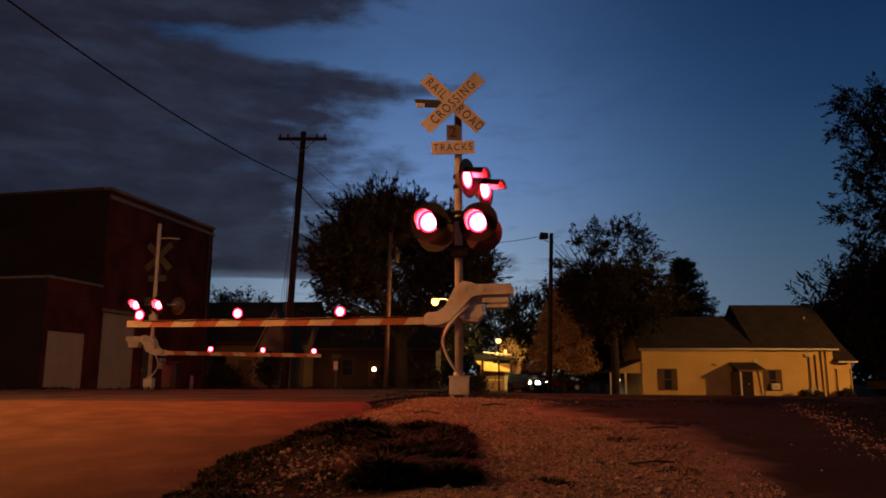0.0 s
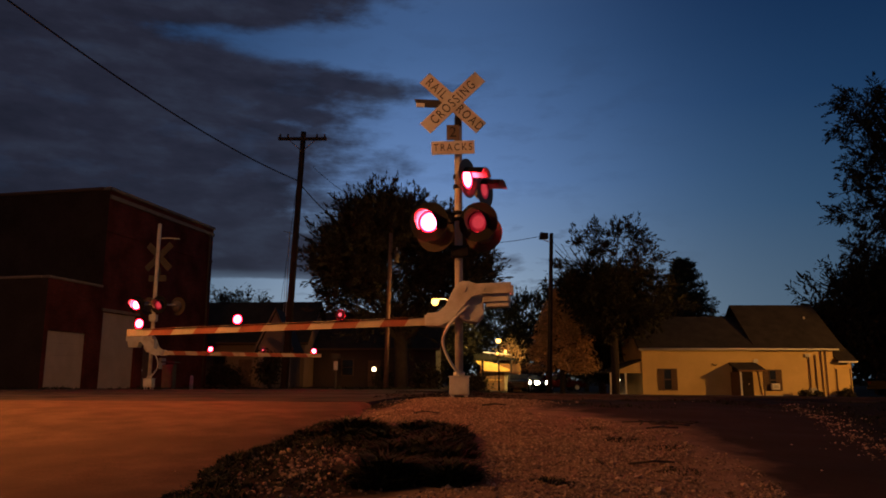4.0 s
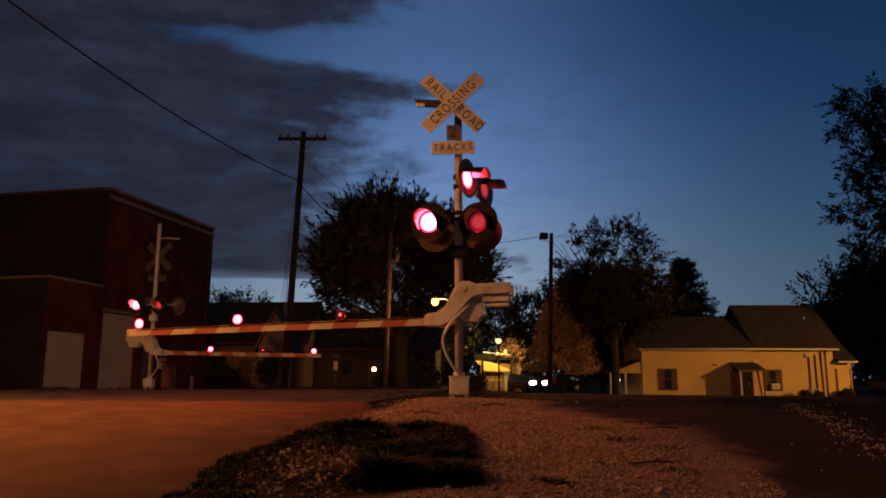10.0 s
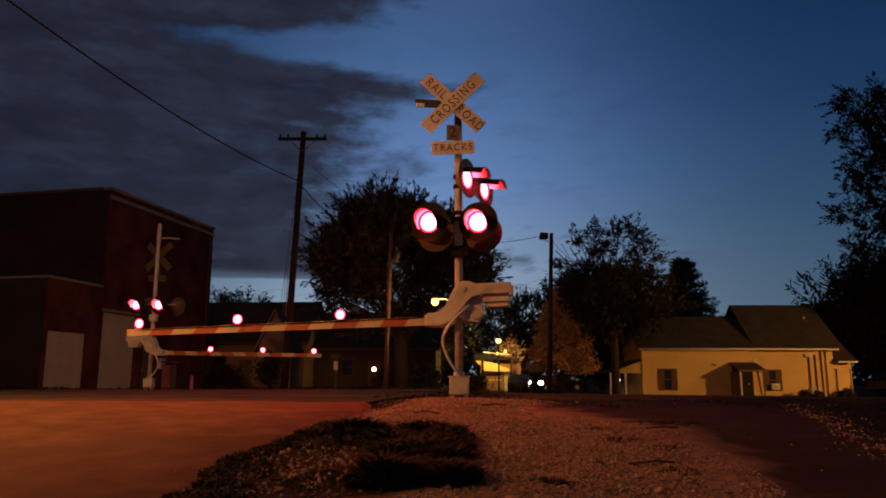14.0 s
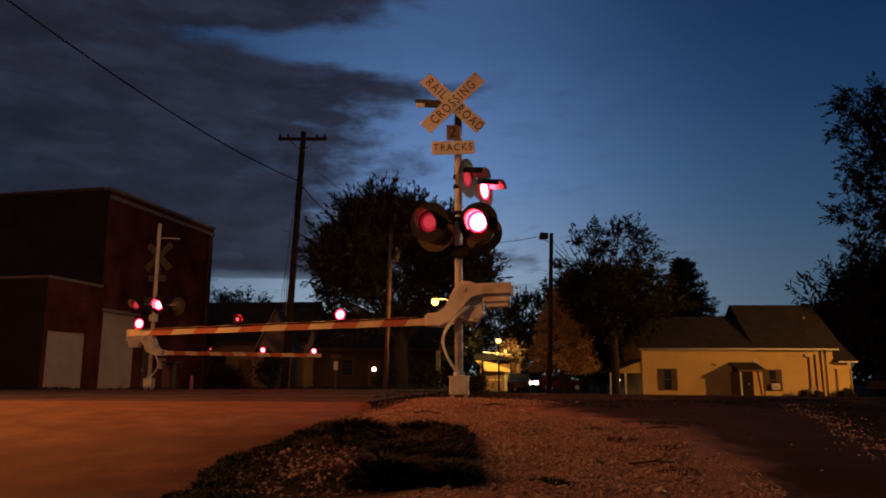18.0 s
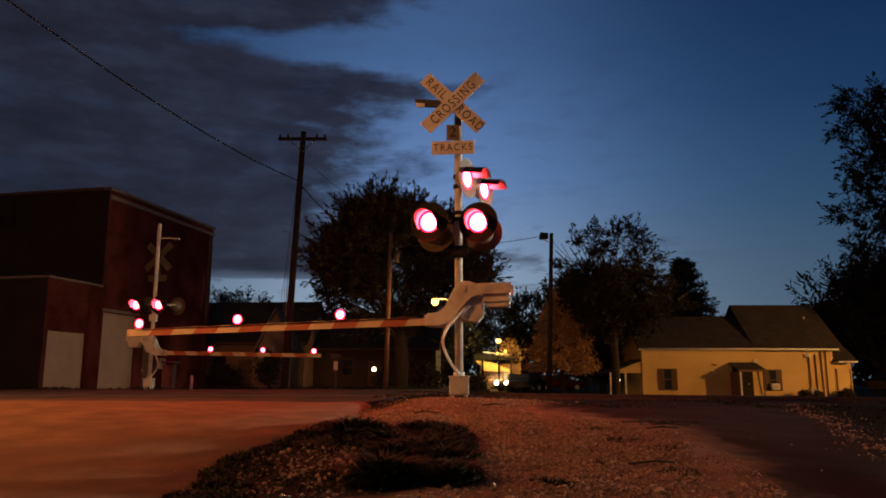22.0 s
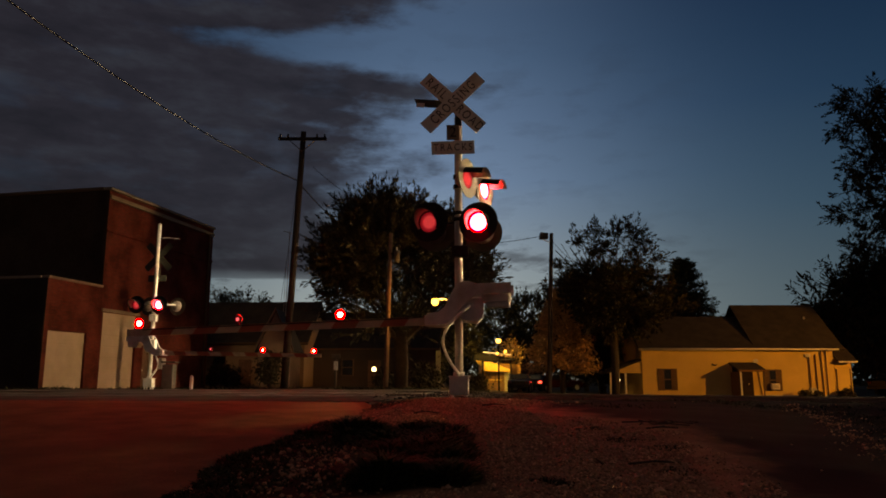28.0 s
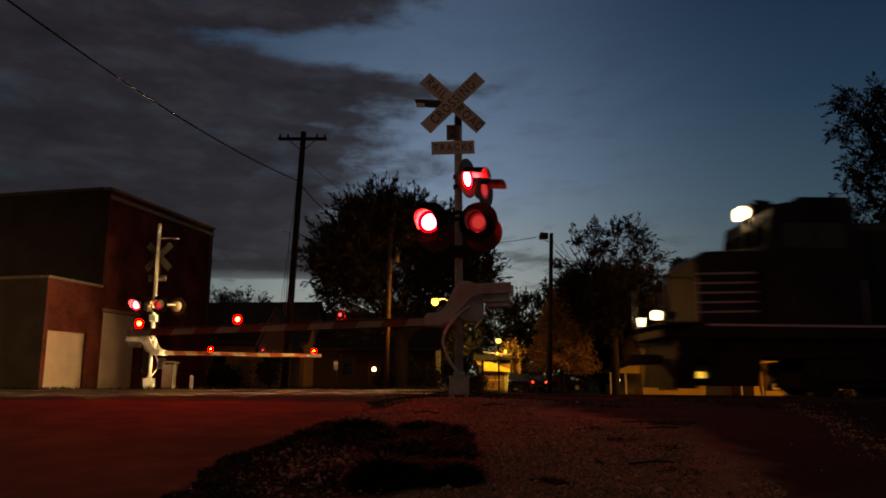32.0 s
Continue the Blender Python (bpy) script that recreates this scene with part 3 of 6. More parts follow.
def build_clouds():
    m = bpy.data.materials.new("dusk_cloud")
    m.use_nodes = True
    t = m.node_tree
    t.nodes.clear()
    out = t.nodes.new("ShaderNodeOutputMaterial")
    co = t.nodes.new("ShaderNodeTexCoord")
    az, el = angles(t, co.outputs["Object"])
    cmb = t.nodes.new("ShaderNodeCombineXYZ")
    t.links.new(mth(t, "MULTIPLY", az, 0.05), cmb.inputs[0])
    t.links.new(mth(t, "MULTIPLY", el, 0.14), cmb.inputs[1])

    def nse(scale, detail, rough=0.55):
        n = nd(t, "ShaderNodeTexNoise")
        n.inputs["Scale"].default_value, n.inputs["Detail"].default_value, n.inputs["Roughness"].default_value = scale, detail, rough
        t.links.new(cmb.outputs[0], n.inputs["Vector"])
        return n.outputs[0]
    edge = [(6.6, -60), (7.9, -3), (12, -8), (14.5, -8), (17, -6), (19.5, -8.5), (21.4, -5), (22.6, -1), (23.6, -9), (24.5, -18), (25.3, -22), (26.3, -13), (27.2, -8), (29, -5), (44, -2)]
    lim = ramp(t, mth(t, "DIVIDE", el, 45, True), [(e / 45, (a + 60) / 80) for e, a in edge])
    lim = mth(t, "SUBTRACT", mth(t, "MULTIPLY", lim, 80), 60)
    wob = mth(t, "MULTIPLY", mth(t, "SUBTRACT", nse(3.0, 6), 0.5), 15)
    wob = mth(t, "ADD", wob, mth(t, "MULTIPLY", mth(t, "SUBTRACT", nse(8.0, 8, 0.62), 0.5), 12))
    inside = mth(t, "DIVIDE", mth(t, "ADD", mth(t, "SUBTRACT", lim, az), wob), 6.5)
    cover = mth(t, "MULTIPLY", ramp(t, mth(t, "ADD", mth(t, "MULTIPLY", inside, 0.5), 0.5, True), [(0.1, 0.0), (0.9, 1.0)], "EASE"), 1.0)
    holes = ramp(t, nse(2.1, 7), [(0.30, 0.80), (0.46, 1.0)])
    cover = mth(t, "MULTIPLY", cover, holes)
    base = ramp(t, mth(t, "DIVIDE", el, 45, True), [(0.145, 0.0), (0.185, 1.0)])
    cover = mth(t, "MULTIPLY", cover, base)
    # thin streaks low over the trees and faint wisps to the right
    low = ramp(t, mth(t, "DIVIDE", el, 45, True), [(0.12, 0.0), (0.17, 1.0), (0.24, 0.8), (0.28, 0.15), (0.50, 0.25), (0.62, 0.0)])
    wisp = mth(t, "MULTIPLY", mth(t, "MULTIPLY", ramp(t, nse(4.3, 5), [(0.50, 0.0), (0.64, 1.0)]), low), 0.80)
    near = ramp(t, mth(t, "DIVIDE", mth(t, "ADD", az, 10), 40, True), [(0.0, 1.0), (0.45, 0.8), (0.75, 0.0)])
    cover = mth(t, "MAXIMUM", cover, mth(t, "MULTIPLY", wisp, near))
    cover = mth(t, "MULTIPLY", cover, 0.96)
    tone = ramp(t, mth(t, "ADD", mth(t, "MULTIPLY", nse(2.3, 5, 0.5), 0.62), mth(t, "MULTIPLY", nse(7.0, 7, 0.6), 0.38)), [(0.32, (0.0115, 0.0120, 0.0200)), (0.5, (0.0190, 0.0196, 0.0330)), (0.72, (0.031, 0.039, 0.063))])
    em = t.nodes.new("ShaderNodeEmission")
    t.links.new(tone, em.inputs[0])
    tr = t.nodes.new("ShaderNodeBsdfTransparent")
    mx = t.nodes.new("ShaderNodeMixShader")
    t.links.new(cover, mx.inputs[0])
    t.links.new(tr.outputs[0], mx.inputs[1])
    t.links.new(em.outputs[0], mx.inputs[2])
    t.links.new(mx.outputs[0], out.inputs[0])
    v, f = [], []
    rings, seg, R = 20, 64, 3500
    for j in range(rings + 1):
        e = radians(-1 + 91 * j / rings)
        v += [(R * math.cos(e) * math.sin(2 * math.pi * i / seg), R * math.cos(e) * math.cos(2 * math.pi * i / seg), R * math.sin(e)) for i in range(seg)]
    f = [(j * seg + i, j * seg + (i + 1) % seg, (j + 1) * seg + (i + 1) % seg, (j + 1) * seg + i) for j in range(rings) for i in range(seg)]
    return tagged(soup("cloud_backdrop", v, f, m, smooth=True), "dark blue-grey evening clouds drifting over a dusk sky", "backdrop", kind="structure")


build_ground()
build_tracks()
CLOUDS = build_clouds()

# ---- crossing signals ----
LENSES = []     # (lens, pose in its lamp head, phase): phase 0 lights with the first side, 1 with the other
ARMS = []


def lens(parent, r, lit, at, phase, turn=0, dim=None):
    """A lamp's lens plate: lit glass on one face, dim red glass on the other; turning it on its upright axis stands in
    for switching.
    """
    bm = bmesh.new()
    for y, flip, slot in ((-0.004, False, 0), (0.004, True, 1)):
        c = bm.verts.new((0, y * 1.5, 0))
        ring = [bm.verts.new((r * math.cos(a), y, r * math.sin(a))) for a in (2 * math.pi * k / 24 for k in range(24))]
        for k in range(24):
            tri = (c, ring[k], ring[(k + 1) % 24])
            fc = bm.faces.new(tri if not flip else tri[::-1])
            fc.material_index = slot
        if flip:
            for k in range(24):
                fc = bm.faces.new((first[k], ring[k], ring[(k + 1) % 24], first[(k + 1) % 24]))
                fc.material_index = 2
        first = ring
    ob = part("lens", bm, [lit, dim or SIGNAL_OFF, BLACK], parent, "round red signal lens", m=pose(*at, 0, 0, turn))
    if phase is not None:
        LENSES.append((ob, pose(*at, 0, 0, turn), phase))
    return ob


def cup(r, depth, seg=24, bm=None, y0=0.0, thick=0.006):
    """A round bowl that opens towards -y."""
    bm = bm or bmesh.new()
    prof = [(r * math.cos(k * math.pi / 12), y0 + depth * math.sin(k * math.pi / 12)) for k in range(7)]
    outer = [(a + thick, b + thick) for a, b in prof]
    rings = [[bm.verts.new((max(a, 1e-4) * math.cos(2 * math.pi * s / seg), b, max(a, 1e-4) * math.sin(2 * math.pi * s / seg))) for s in range(seg)] for a, b in prof + outer[::-1]]
    for p, q in zip(rings, rings[1:] + rings[:1]):
        for k in range(seg):
            fc = bm.faces.new((p[k], q[k], q[(k + 1) % seg], p[(k + 1) % seg]))
            fc.smooth = True
    return bm


def lamp_head(parent, m, phase, plate=0.305, power=None, slope=0.025, disc=BLACK, hood=0.24, cover=BLACK, half=False):
    """A flasher: backing disc, housing bowl, visor and lens; it faces its own -y."""
    head = new("lamp_head")
    head.parent, head.matrix_basis = parent, m
    head["label"] = "round black flasher with hooded red lens"
    bm = bmesh.new()
    seg = 36
    ri = 0.160
    for y, flip in ((0.0, False), (0.006, True)):
        a = [bm.verts.new((ri * math.cos(2 * math.pi * k / seg), y, ri * math.sin(2 * math.pi * k / seg))) for k in range(seg)]
        b = [bm.verts.new((plate * math.cos(2 * math.pi * k / seg), y - 0.004, plate * math.sin(2 * math.pi * k / seg))) for k in range(seg)]
        for k in range(seg):
            q = (a[k], b[k], b[(k + 1) % seg], a[(k + 1) % seg])
            bm.faces.new(q if flip else q[::-1])
        if flip:
            for k in range(seg):
                bm.faces.new((edge[k], b[k], b[(k + 1) % seg], edge[(k + 1) % seg]))
        edge = b
    part("backing_disc", bm, disc, head)
    part("housing", cup(0.160, 0.165, y0=0.007), BLACKMATT, head)
    part("housing_cover", cup(0.172, 0.180, y0=0.008), cover, head)
    bm = bmesh.new()
    n = 22
    outer, inner = [], []
    for k in range(n + 1):
        a = radians(18 + 144 * k / n) if half else radians(-35 + 250 * k / n)
        reach = 0.05 + hood if half else 0.10 + hood * max(0.0, math.sin(a) * 0.75 + 0.25)
        for r, keep in ((0.176, outer), (0.170, inner)):
            keep.append((bm.verts.new((r * math.cos(a), -0.002, r * math.sin(a))), bm.verts.new((r * 0.97 * math.cos(a), -reach, r * 0.97 * math.sin(a) - slope))))
    for k in range(n):
        fc = [bm.faces.new((outer[k][0], outer[k][1], outer[k + 1][1], outer[k + 1][0])), bm.faces.new((inner[k][0], inner[k + 1][0], inner[k + 1][1], inner[k][1]))]
        bm.faces.new((outer[k][1], inner[k][1], inner[k + 1][1], outer[k + 1][1]))
        for q in fc:
            q.smooth = True
        fc[1].material_index = 1
    for k in (0, n):
        bm.faces.new((outer[k][0], inner[k][0], inner[k][1], outer[k][1]))
    bmesh.ops.recalc_face_normals(bm, faces=bm.faces)
    part("visor", bm, [BLACK, VISOR], head)
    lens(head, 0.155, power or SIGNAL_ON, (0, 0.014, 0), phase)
    return head


def blade(parent, m, words, gap, label=""):
    b = part("blade", box((1.22, 0.012, 0.23), (0, 0, 0), 0.004), WHITE if words else BAREBACK, parent, label, m)
    for text, x in words:
        lettering("letters", text, 0.175, LETTER, b, pose(x, -0.008, -0.005, 90) @ Matrix.Diagonal((0.88, 1.2, 1, 1)), 1.32)
    return b


def crossbuck(parent, y, z, face=1, text=True, x=0.0):
    """The crossed blades with the two plates under them."""
    r = 0 if face == 1 else 168
    m = pose(x, y, z, 0, 0, r)
    blade(parent, m @ pose(0, 0.0, 0, 0, 43, 0), [("RAIL", -0.35), ("ROAD", 0.365)] if text else [], 0, "white crossing blade with black letters")
    blade(parent, m @ pose(0, -0.02, 0, 0, -45, 0), [("CROSSING", 0)] if text else [], 0, "white crossing blade with black letters")
    p = part("number_plate", box((0.20, 0.012, 0.25), bevel=0.004), DULLPLATE if text else BAREBACK, parent, "small white plate with a black figure", m @ pose(0.0, 0, -0.49))
    if text:
        lettering("figure", "2", 0.24, LETTER, p, pose(0, -0.008, 0, 90))
    p = part("tracks_plate", box((0.67, 0.012, 0.215), bevel=0.004), WHITE if text else BAREBACK, parent, "white plate lettered with black capitals", m @ pose(0.0, 0, -0.735, 0, -1.8 if text else 0, 0))
    if text:
        lettering("letters", "TRACKS", 0.14, LETTER, p, pose(0, -0.008, 0, 90) @ Matrix.Diagonal((0.95, 1.15, 1, 1)), 1.35)


def gate_arm(mast, m, length, lamps, droop, side):
    """The lowered arm on its pivot: it reaches along its own -x. lamps: (distance from the pivot, phase)."""
    arm = new("gate_arm")
    arm.parent = mast
    arm["label"] = "red and white striped crossing gate arm, lowered"
    # cranked support from the counterweights to the arm's root
    prof = [(0.82, 0.225), (0.82, 0.065), (0.38, 0.065), (0.24, 0.035), (0.10, -0.10), (-0.10, -0.32), (-0.27, -0.38), (-0.455, -0.37), (-0.455, -0.19), (-0.29, -0.175), (-0.18, -0.10), (-0.06, 0.13), (0.01, 0.235), (0.10, 0.275), (0.20, 0.265), (0.30, 0.225)]
    for y in (-0.19, 0.19):
        part("arm_support", prism(prof, 0.035, "y", y, bevel=0.006), GREY, arm, "grey cranked steel support plate")
    part("counterweight", box((0.40, 0.30, 0.17), (0.58, 0.0, 0.03), 0.015), GREY, arm)
    part("counterweight", box((0.34, 0.24, 0.07), (0.60, 0.0, -0.09), 0.012), GREY, arm)
    part("pivot_hub", cyl((0.10, -0.225, 0.16), (0.10, 0.225, 0.16), 0.055, seg=20), GREY, arm)
    part("bolt", cyl((0.40, -0.225, 0.15), (0.40, -0.20, 0.15), 0.025, seg=10), ALU, arm)
    part("clamp", box((0.16, 0.34, 0.16), (-0.42, 0, -0.29), 0.01), GREY, arm)
    n = 13
    L0 = -0.46
    step = (length + L0) / n

    def half(x):
        return 0.066 - 0.010 * (-x / length)
    for k in range(n):
        x0, x1 = L0 - k * step, L0 - (k + 1) * step
        sl = -0.09
        bm = prism([(x0 - sl * (k > 0), -0.285 + half(x0)), (x0 + sl * (k > 0) * 0, -0.285 - half(x0)), (x1, -0.285 - half(x1)), (x1 - sl * (k < n - 1), -0.285 + half(x1))], 0.035, "y", 0.0)
        part("stripe_section", bm, ARMW if k % 2 == 0 else REDW, arm)
    for d, phase in lamps:
        x = -d
        hz = -0.285 + half(x)
        k = 1 if side == "near" else -1
        part("lamp_body", cup(0.0775, 0.095, 20, y0=0.003, thick=0.004), BLACKMATT, arm, m=pose(x, k * -0.064, hz + 0.082, 0, 0, 0 if k > 0 else 180))
        part("lamp_bracket", box((0.03, 0.12, 0.02), (x, k * -0.03, hz + 0.004), 0.004), BLACK, arm)
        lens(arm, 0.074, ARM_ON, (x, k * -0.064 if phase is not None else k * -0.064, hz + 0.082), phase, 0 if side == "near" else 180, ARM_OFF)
    part("wire", tube([(-0.3, -0.03, -0.22), (-0.8, -0.03, -0.235), (-length + 0.3, -0.03, -0.245)], 0.008, 6), BLACK, arm)
    ARMS.append((arm, m, droop, side))
    arm.matrix_basis = m @ pose(0, 0, 0, 0, droop, 0)
    return arm


def mast_base(mast, h):
    part("base_box", box((0.29, 0.29, 0.27), (0, 0, 0.175), 0.02), GREY, mast, "grey steel junction box base")
    part("base_cap", box((0.32, 0.32, 0.02), (0, 0, 0.31), 0.006), GREY, mast)
    for x in (-0.10, 0.10):
        for y in (-0.10, 0.10):
            part("anchor_bolt", cyl((x, y, -0.12), (x, y, 0.06), 0.024, seg=8), ALU, mast)
    part("footing", box((0.50, 0.50, 0.20), (0, 0, -0.14), 0.03), CONCRETE, mast)
    part("pole", cyl((0, 0, 0.25), (0, 0, h), 0.062, 0.060, 20), ALU, mast, "round aluminium mast")
    part("pole_cap", cyl((0, 0, h), (0, 0, h + 0.03), 0.066, 0.03, 20), ALU, mast)
    part("collar", cyl((0, 0, 0.32), (0, 0, 0.38), 0.085, seg=20), ALU, mast)


def near_signal():
    s = empty("crossing_signal", "aluminium railroad crossing signal with crossbuck, flashers and lowered gate", "crossing signal", pose(0.24, 11.1, 0.05), "crossing signals")
    mast_base(s, 4.35)
    crossbuck(s, -0.11, 4.56, x=-0.085)
    part("sign_bracket", box((0.10, 0.20, 0.30), (0, 0, 4.35), 0.01), BLACK, s)
    # the bell arm beside the blades
    part("side_board", prism([(-0.70, 4.685), (-0.26, 4.665), (-0.26, 4.545), (-0.50, 4.555), (-0.66, 4.60)], 0.05, "y", 0.06, bevel=0.006), BAREBACK, s, "dark side board with a pale tip")
    part("board_tip", box((0.13, 0.02, 0.07), (-0.60, 0.03, 4.575), 0.006, pose(0, 0, 0, 0, 4)), WHITE, s)
    # flashers towards the road
    for x, ph in ((-0.45, 1), (0.29, 0)):
        lamp_head(s, pose(x, -0.30, 2.60, 0, 0, -20), ph)
        part("lamp_bracket", tube([(0, 0, 2.78), (x * 0.6, -0.12, 2.80), (x, -0.14, 2.66)], 0.018), BLACK, s)
    for x, ph in ((-0.36, 1), (0.40, 0)):
        lamp_head(s, pose(x, 0.34, 2.56, 0, 0, 168), ph, disc=BACKDISC, cover=REARCOVER)
        part("lamp_bracket", tube([(0, 0, 2.66), (x * 0.6, 0.12, 2.66), (x, 0.16, 2.60)], 0.018), BLACK, s)
    # flashers towards the side street
    for k, ph in ((0, 1), (1, 0)):
        lamp_head(s, pose(0.14 + 0.30 * k, -0.22 + 0.68 * k, 3.30, 0, 0, 61), ph, slope=0.045, disc=PALEDISC, hood=0.27, cover=PALEDISC, half=True)
    part("lamp_bracket", tube([(0, -0.08, 3.30), (0.10, 0.10, 3.34), (0.34, 0.40, 3.30)], 0.02), BLACK, s)
    for z in (2.70, 2.80, 3.22, 3.38):
        part("clamp", cyl((0, 0, z - 0.03), (0, 0, z + 0.03), 0.082, seg=16), BLACK, s)
    part("terminal_box", box((0.26, 0.20, 0.17), (0.02, -0.08, 2.18), 0.012), BLACK, s)
    # gate machine and arm
    part("gate_machine", prism([(-0.09, -0.16), (0.08, -0.30), (0.28, -0.32), (0.37, -0.24), (0.38, 0.06), (-0.09, 0.06)], 0.32, "y", 0.0, bevel=0.02), GREY, s, "grey gate machine housing", pose(0, 0, 1.42))
    part("machine_cover", cyl((0.25, -0.175, 1.26), (0.25, 0.175, 1.26), 0.11, seg=24), GREY, s)
    gate_arm(s, pose(0.0, 0, 1.44, 0, 0, -11), 5.55, ((5.30, None), (3.57, 1), (1.86, 0)), 0.0, "near")
    part("conduit", tube(arc((0.16, -0.2, 1.35), (-0.34, -0.25, 0.98), (-0.22, -0.22, 0.70), 10) + arc((-0.22, -0.22, 0.70), (-0.14, -0.2, 0.50), (0.0, -0.1, 0.34), 10)[1:], 0.022, 8), CABLE, s, "pale flexible conduit")
    return s


def far_signal():
    s = empty("crossing_signal", "aluminium crossing signal seen from behind with lowered gate", "crossing signal", pose(-9.57, 24.3, 0.05), "crossing signals")
    mast_base(s, 5.45)
    crossbuck(s, 0.11, 4.36, -1, False)
    part("top_arm", tube([(0, 0, 4.96), (0.30, 0, 4.98), (0.66, 0, 4.95)], 0.02), ALU, s)
    part("arm_lamp", box((0.20, 0.08, 0.04), (0.60, 0, 4.95), 0.01), ALU, s)
    for x, ph in ((-0.47, 1), (0.27, 0)):
        lamp_head(s, pose(x, -0.30, 2.70, 0, 0, -10), ph, plate=0.29)
    for x, ph in ((-0.30, 1), (0.66, 0)):
        lamp_head(s, pose(x, 0.30, 2.70, 0, 0, 163), ph, disc=BACKDISC, cover=REARCOVER)
    part("crossarm", tube([(-0.7, 0, 2.72), (0, -0.02, 2.74), (0.7, 0, 2.72)], 0.025), ALU, s)
    for z in (2.55, 2.75, 2.2):
        part("clamp", cyl((0, 0, z - 0.03), (0, 0, z + 0.03), 0.085, seg=16), ALU, s)
    part("terminal_box", box((0.22, 0.2, 0.22), (0.04, -0.10, 2.28), 0.012), GREY, s)
    part("gate_machine", prism([(-0.22, -0.10), (-0.12, -0.26), (0.10, -0.26), (0.14, -0.10), (0.14, 0.16), (-0.22, 0.16)], 0.26, "y", 0.0, bevel=0.02), GREY, s, "grey gate machine housing", pose(0, 0, 1.42))
    gate_arm(s, pose(0.0, 0, 1.44, 0, 0, 169), 5.88, ((5.66, None), (3.95, 0), (2.15, 1)), 0.0, "far")
    part("conduit", tube(arc((0.05, -0.2, 1.25), (0.45, -0.25, 0.9), (0.30, -0.22, 0.6), 8) + arc((0.30, -0.22, 0.6), (0.2, -0.2, 0.45), (0.05, -0.1, 0.34), 8)[1:], 0.022, 8), CABLE, s, "pale flexible conduit")
    return s


near_signal()
far_signal()

# ---- buildings ----


def wall_block(parent, name, size, at, material, label=""):
    return part(name, box(size, at, 0.01), material, parent, label)


def brick_building():
    """Two blocks along the road: a low annex with a garage door, and the tall block behind it. Local +y runs along the road, +x faces the road."""
    b = empty("brick_building", "red brick commercial building with pale garage doors by the crossing", "building", Matrix.Translation((-17.87, 33.0, -0.25)) @ pose(0, 0, 0, 0, 0, -12.0), kind="")
    t = 0.3
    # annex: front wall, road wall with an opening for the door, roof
    wall_block(b, "front_wall", (11.4, t, 5.15), (-5.7 - t, t / 2, 2.575), FRONTC, "front wall darkened as if unlit")
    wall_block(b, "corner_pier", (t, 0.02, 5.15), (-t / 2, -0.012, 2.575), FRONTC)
    for y0, y1, z0, z1 in ((0.0, 0.26, 0, 5.15), (2.85, 3.72, 0, 5.15), (0.26, 2.85, 2.80, 5.15)):
        wall_block(b, "wall", (t, y1 - y0, z1 - z0), (-t / 2, (y0 + y1) / 2, (z0 + z1) / 2), BRICK)
    wall_block(b, "roof", (11.1, 3.3, 0.15), (-5.9, 1.98, 4.95), BLACK)
    part("coping", box((0.42, 3.75, 0.12), (-0.15, 1.86, 5.21), 0.02), COPING, b)
    part("coping", box((11.4, 0.42, 0.12), (-6.06, 0.15, 5.21), 0.02), COPING, b)
    d = part("garage_door", box((0.06, 2.59, 2.80), (-0.16, 1.555, 1.40)), DOORW, b, "pale sectional garage door, closed")
    for k in range(5):
        part("door_panel", box((0.03, 2.53, 0.53), (-0.115, 1.555, 0.29 + 0.555 * k), 0.008), DOORW, d)
    # tall block
    y0, y1, h = 3.72, 14.15, 10.2
    wall_block(b, "front_wall", (13.7, t, h), (-6.85 - t, y0 + t / 2, h / 2), FRONTC, "front wall darkened as if unlit")
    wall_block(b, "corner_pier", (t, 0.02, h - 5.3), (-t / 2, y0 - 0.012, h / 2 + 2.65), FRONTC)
    wall_block(b, "wall", (13.7, t, h), (-6.85 - t, y1 - t / 2, h / 2), BRICK)
    for a, c, z0, z1 in ((y0, 3.95, 0, h), (6.75, 7.45, 0, h), (8.45, y1, 0, h), (3.95, 6.75, 3.95, h), (7.45, 8.45, 2.3, h)):
        wall_block(b, "wall", (t, c - a, z1 - z0), (-t / 2, (a + c) / 2, (z0 + z1) / 2), BRICK)
    wall_block(b, "roof", (13.4, 9.8, 0.2), (-7.0, (y0 + y1) / 2, h - 0.5), BLACK)
    part("coping", box((0.46, y1 - y0 + 0.1, 0.16), (-0.12, (y0 + y1) / 2, h + 0.08), 0.02), COPING, b)
    part("coping", box((13.6, 0.46, 0.16), (-7.17, y0 + 0.12, h + 0.08), 0.02), BROWN, b)
    part("cornice", box((0.10, y1 - y0, 0.22), (0.05, (y0 + y1) / 2, h - 0.35), 0.02), COPING, b)
    part("string_course", box((0.05, y1 - y0, 0.12), (0.025, (y0 + y1) / 2, h - 2.1), 0.01), BRICK, b)
    part("lintel", box((0.06, 3.1, 0.16), (0.03, 5.35, 4.05), 0.01), COPING, b)
    d = part("garage_door", box((0.06, 2.80, 3.95), (-0.17, 5.35, 1.975)), DOORW, b, "tall pale garage door, closed")
    for k in range(7):
        part("door_panel", box((0.03, 2.74, 0.535), (-0.125, 5.35, 0.29 + 0.56 * k), 0.008), DOORW, d)
    d = part("side_door", box((0.06, 1.0, 2.3), (-0.17, 7.95, 1.15)), WOODD, b, "brown side door")
    part("door_handle", cyl((-0.10, 7.55, 1.1), (-0.02, 7.55, 1.1), 0.03, seg=8), ALU, d)
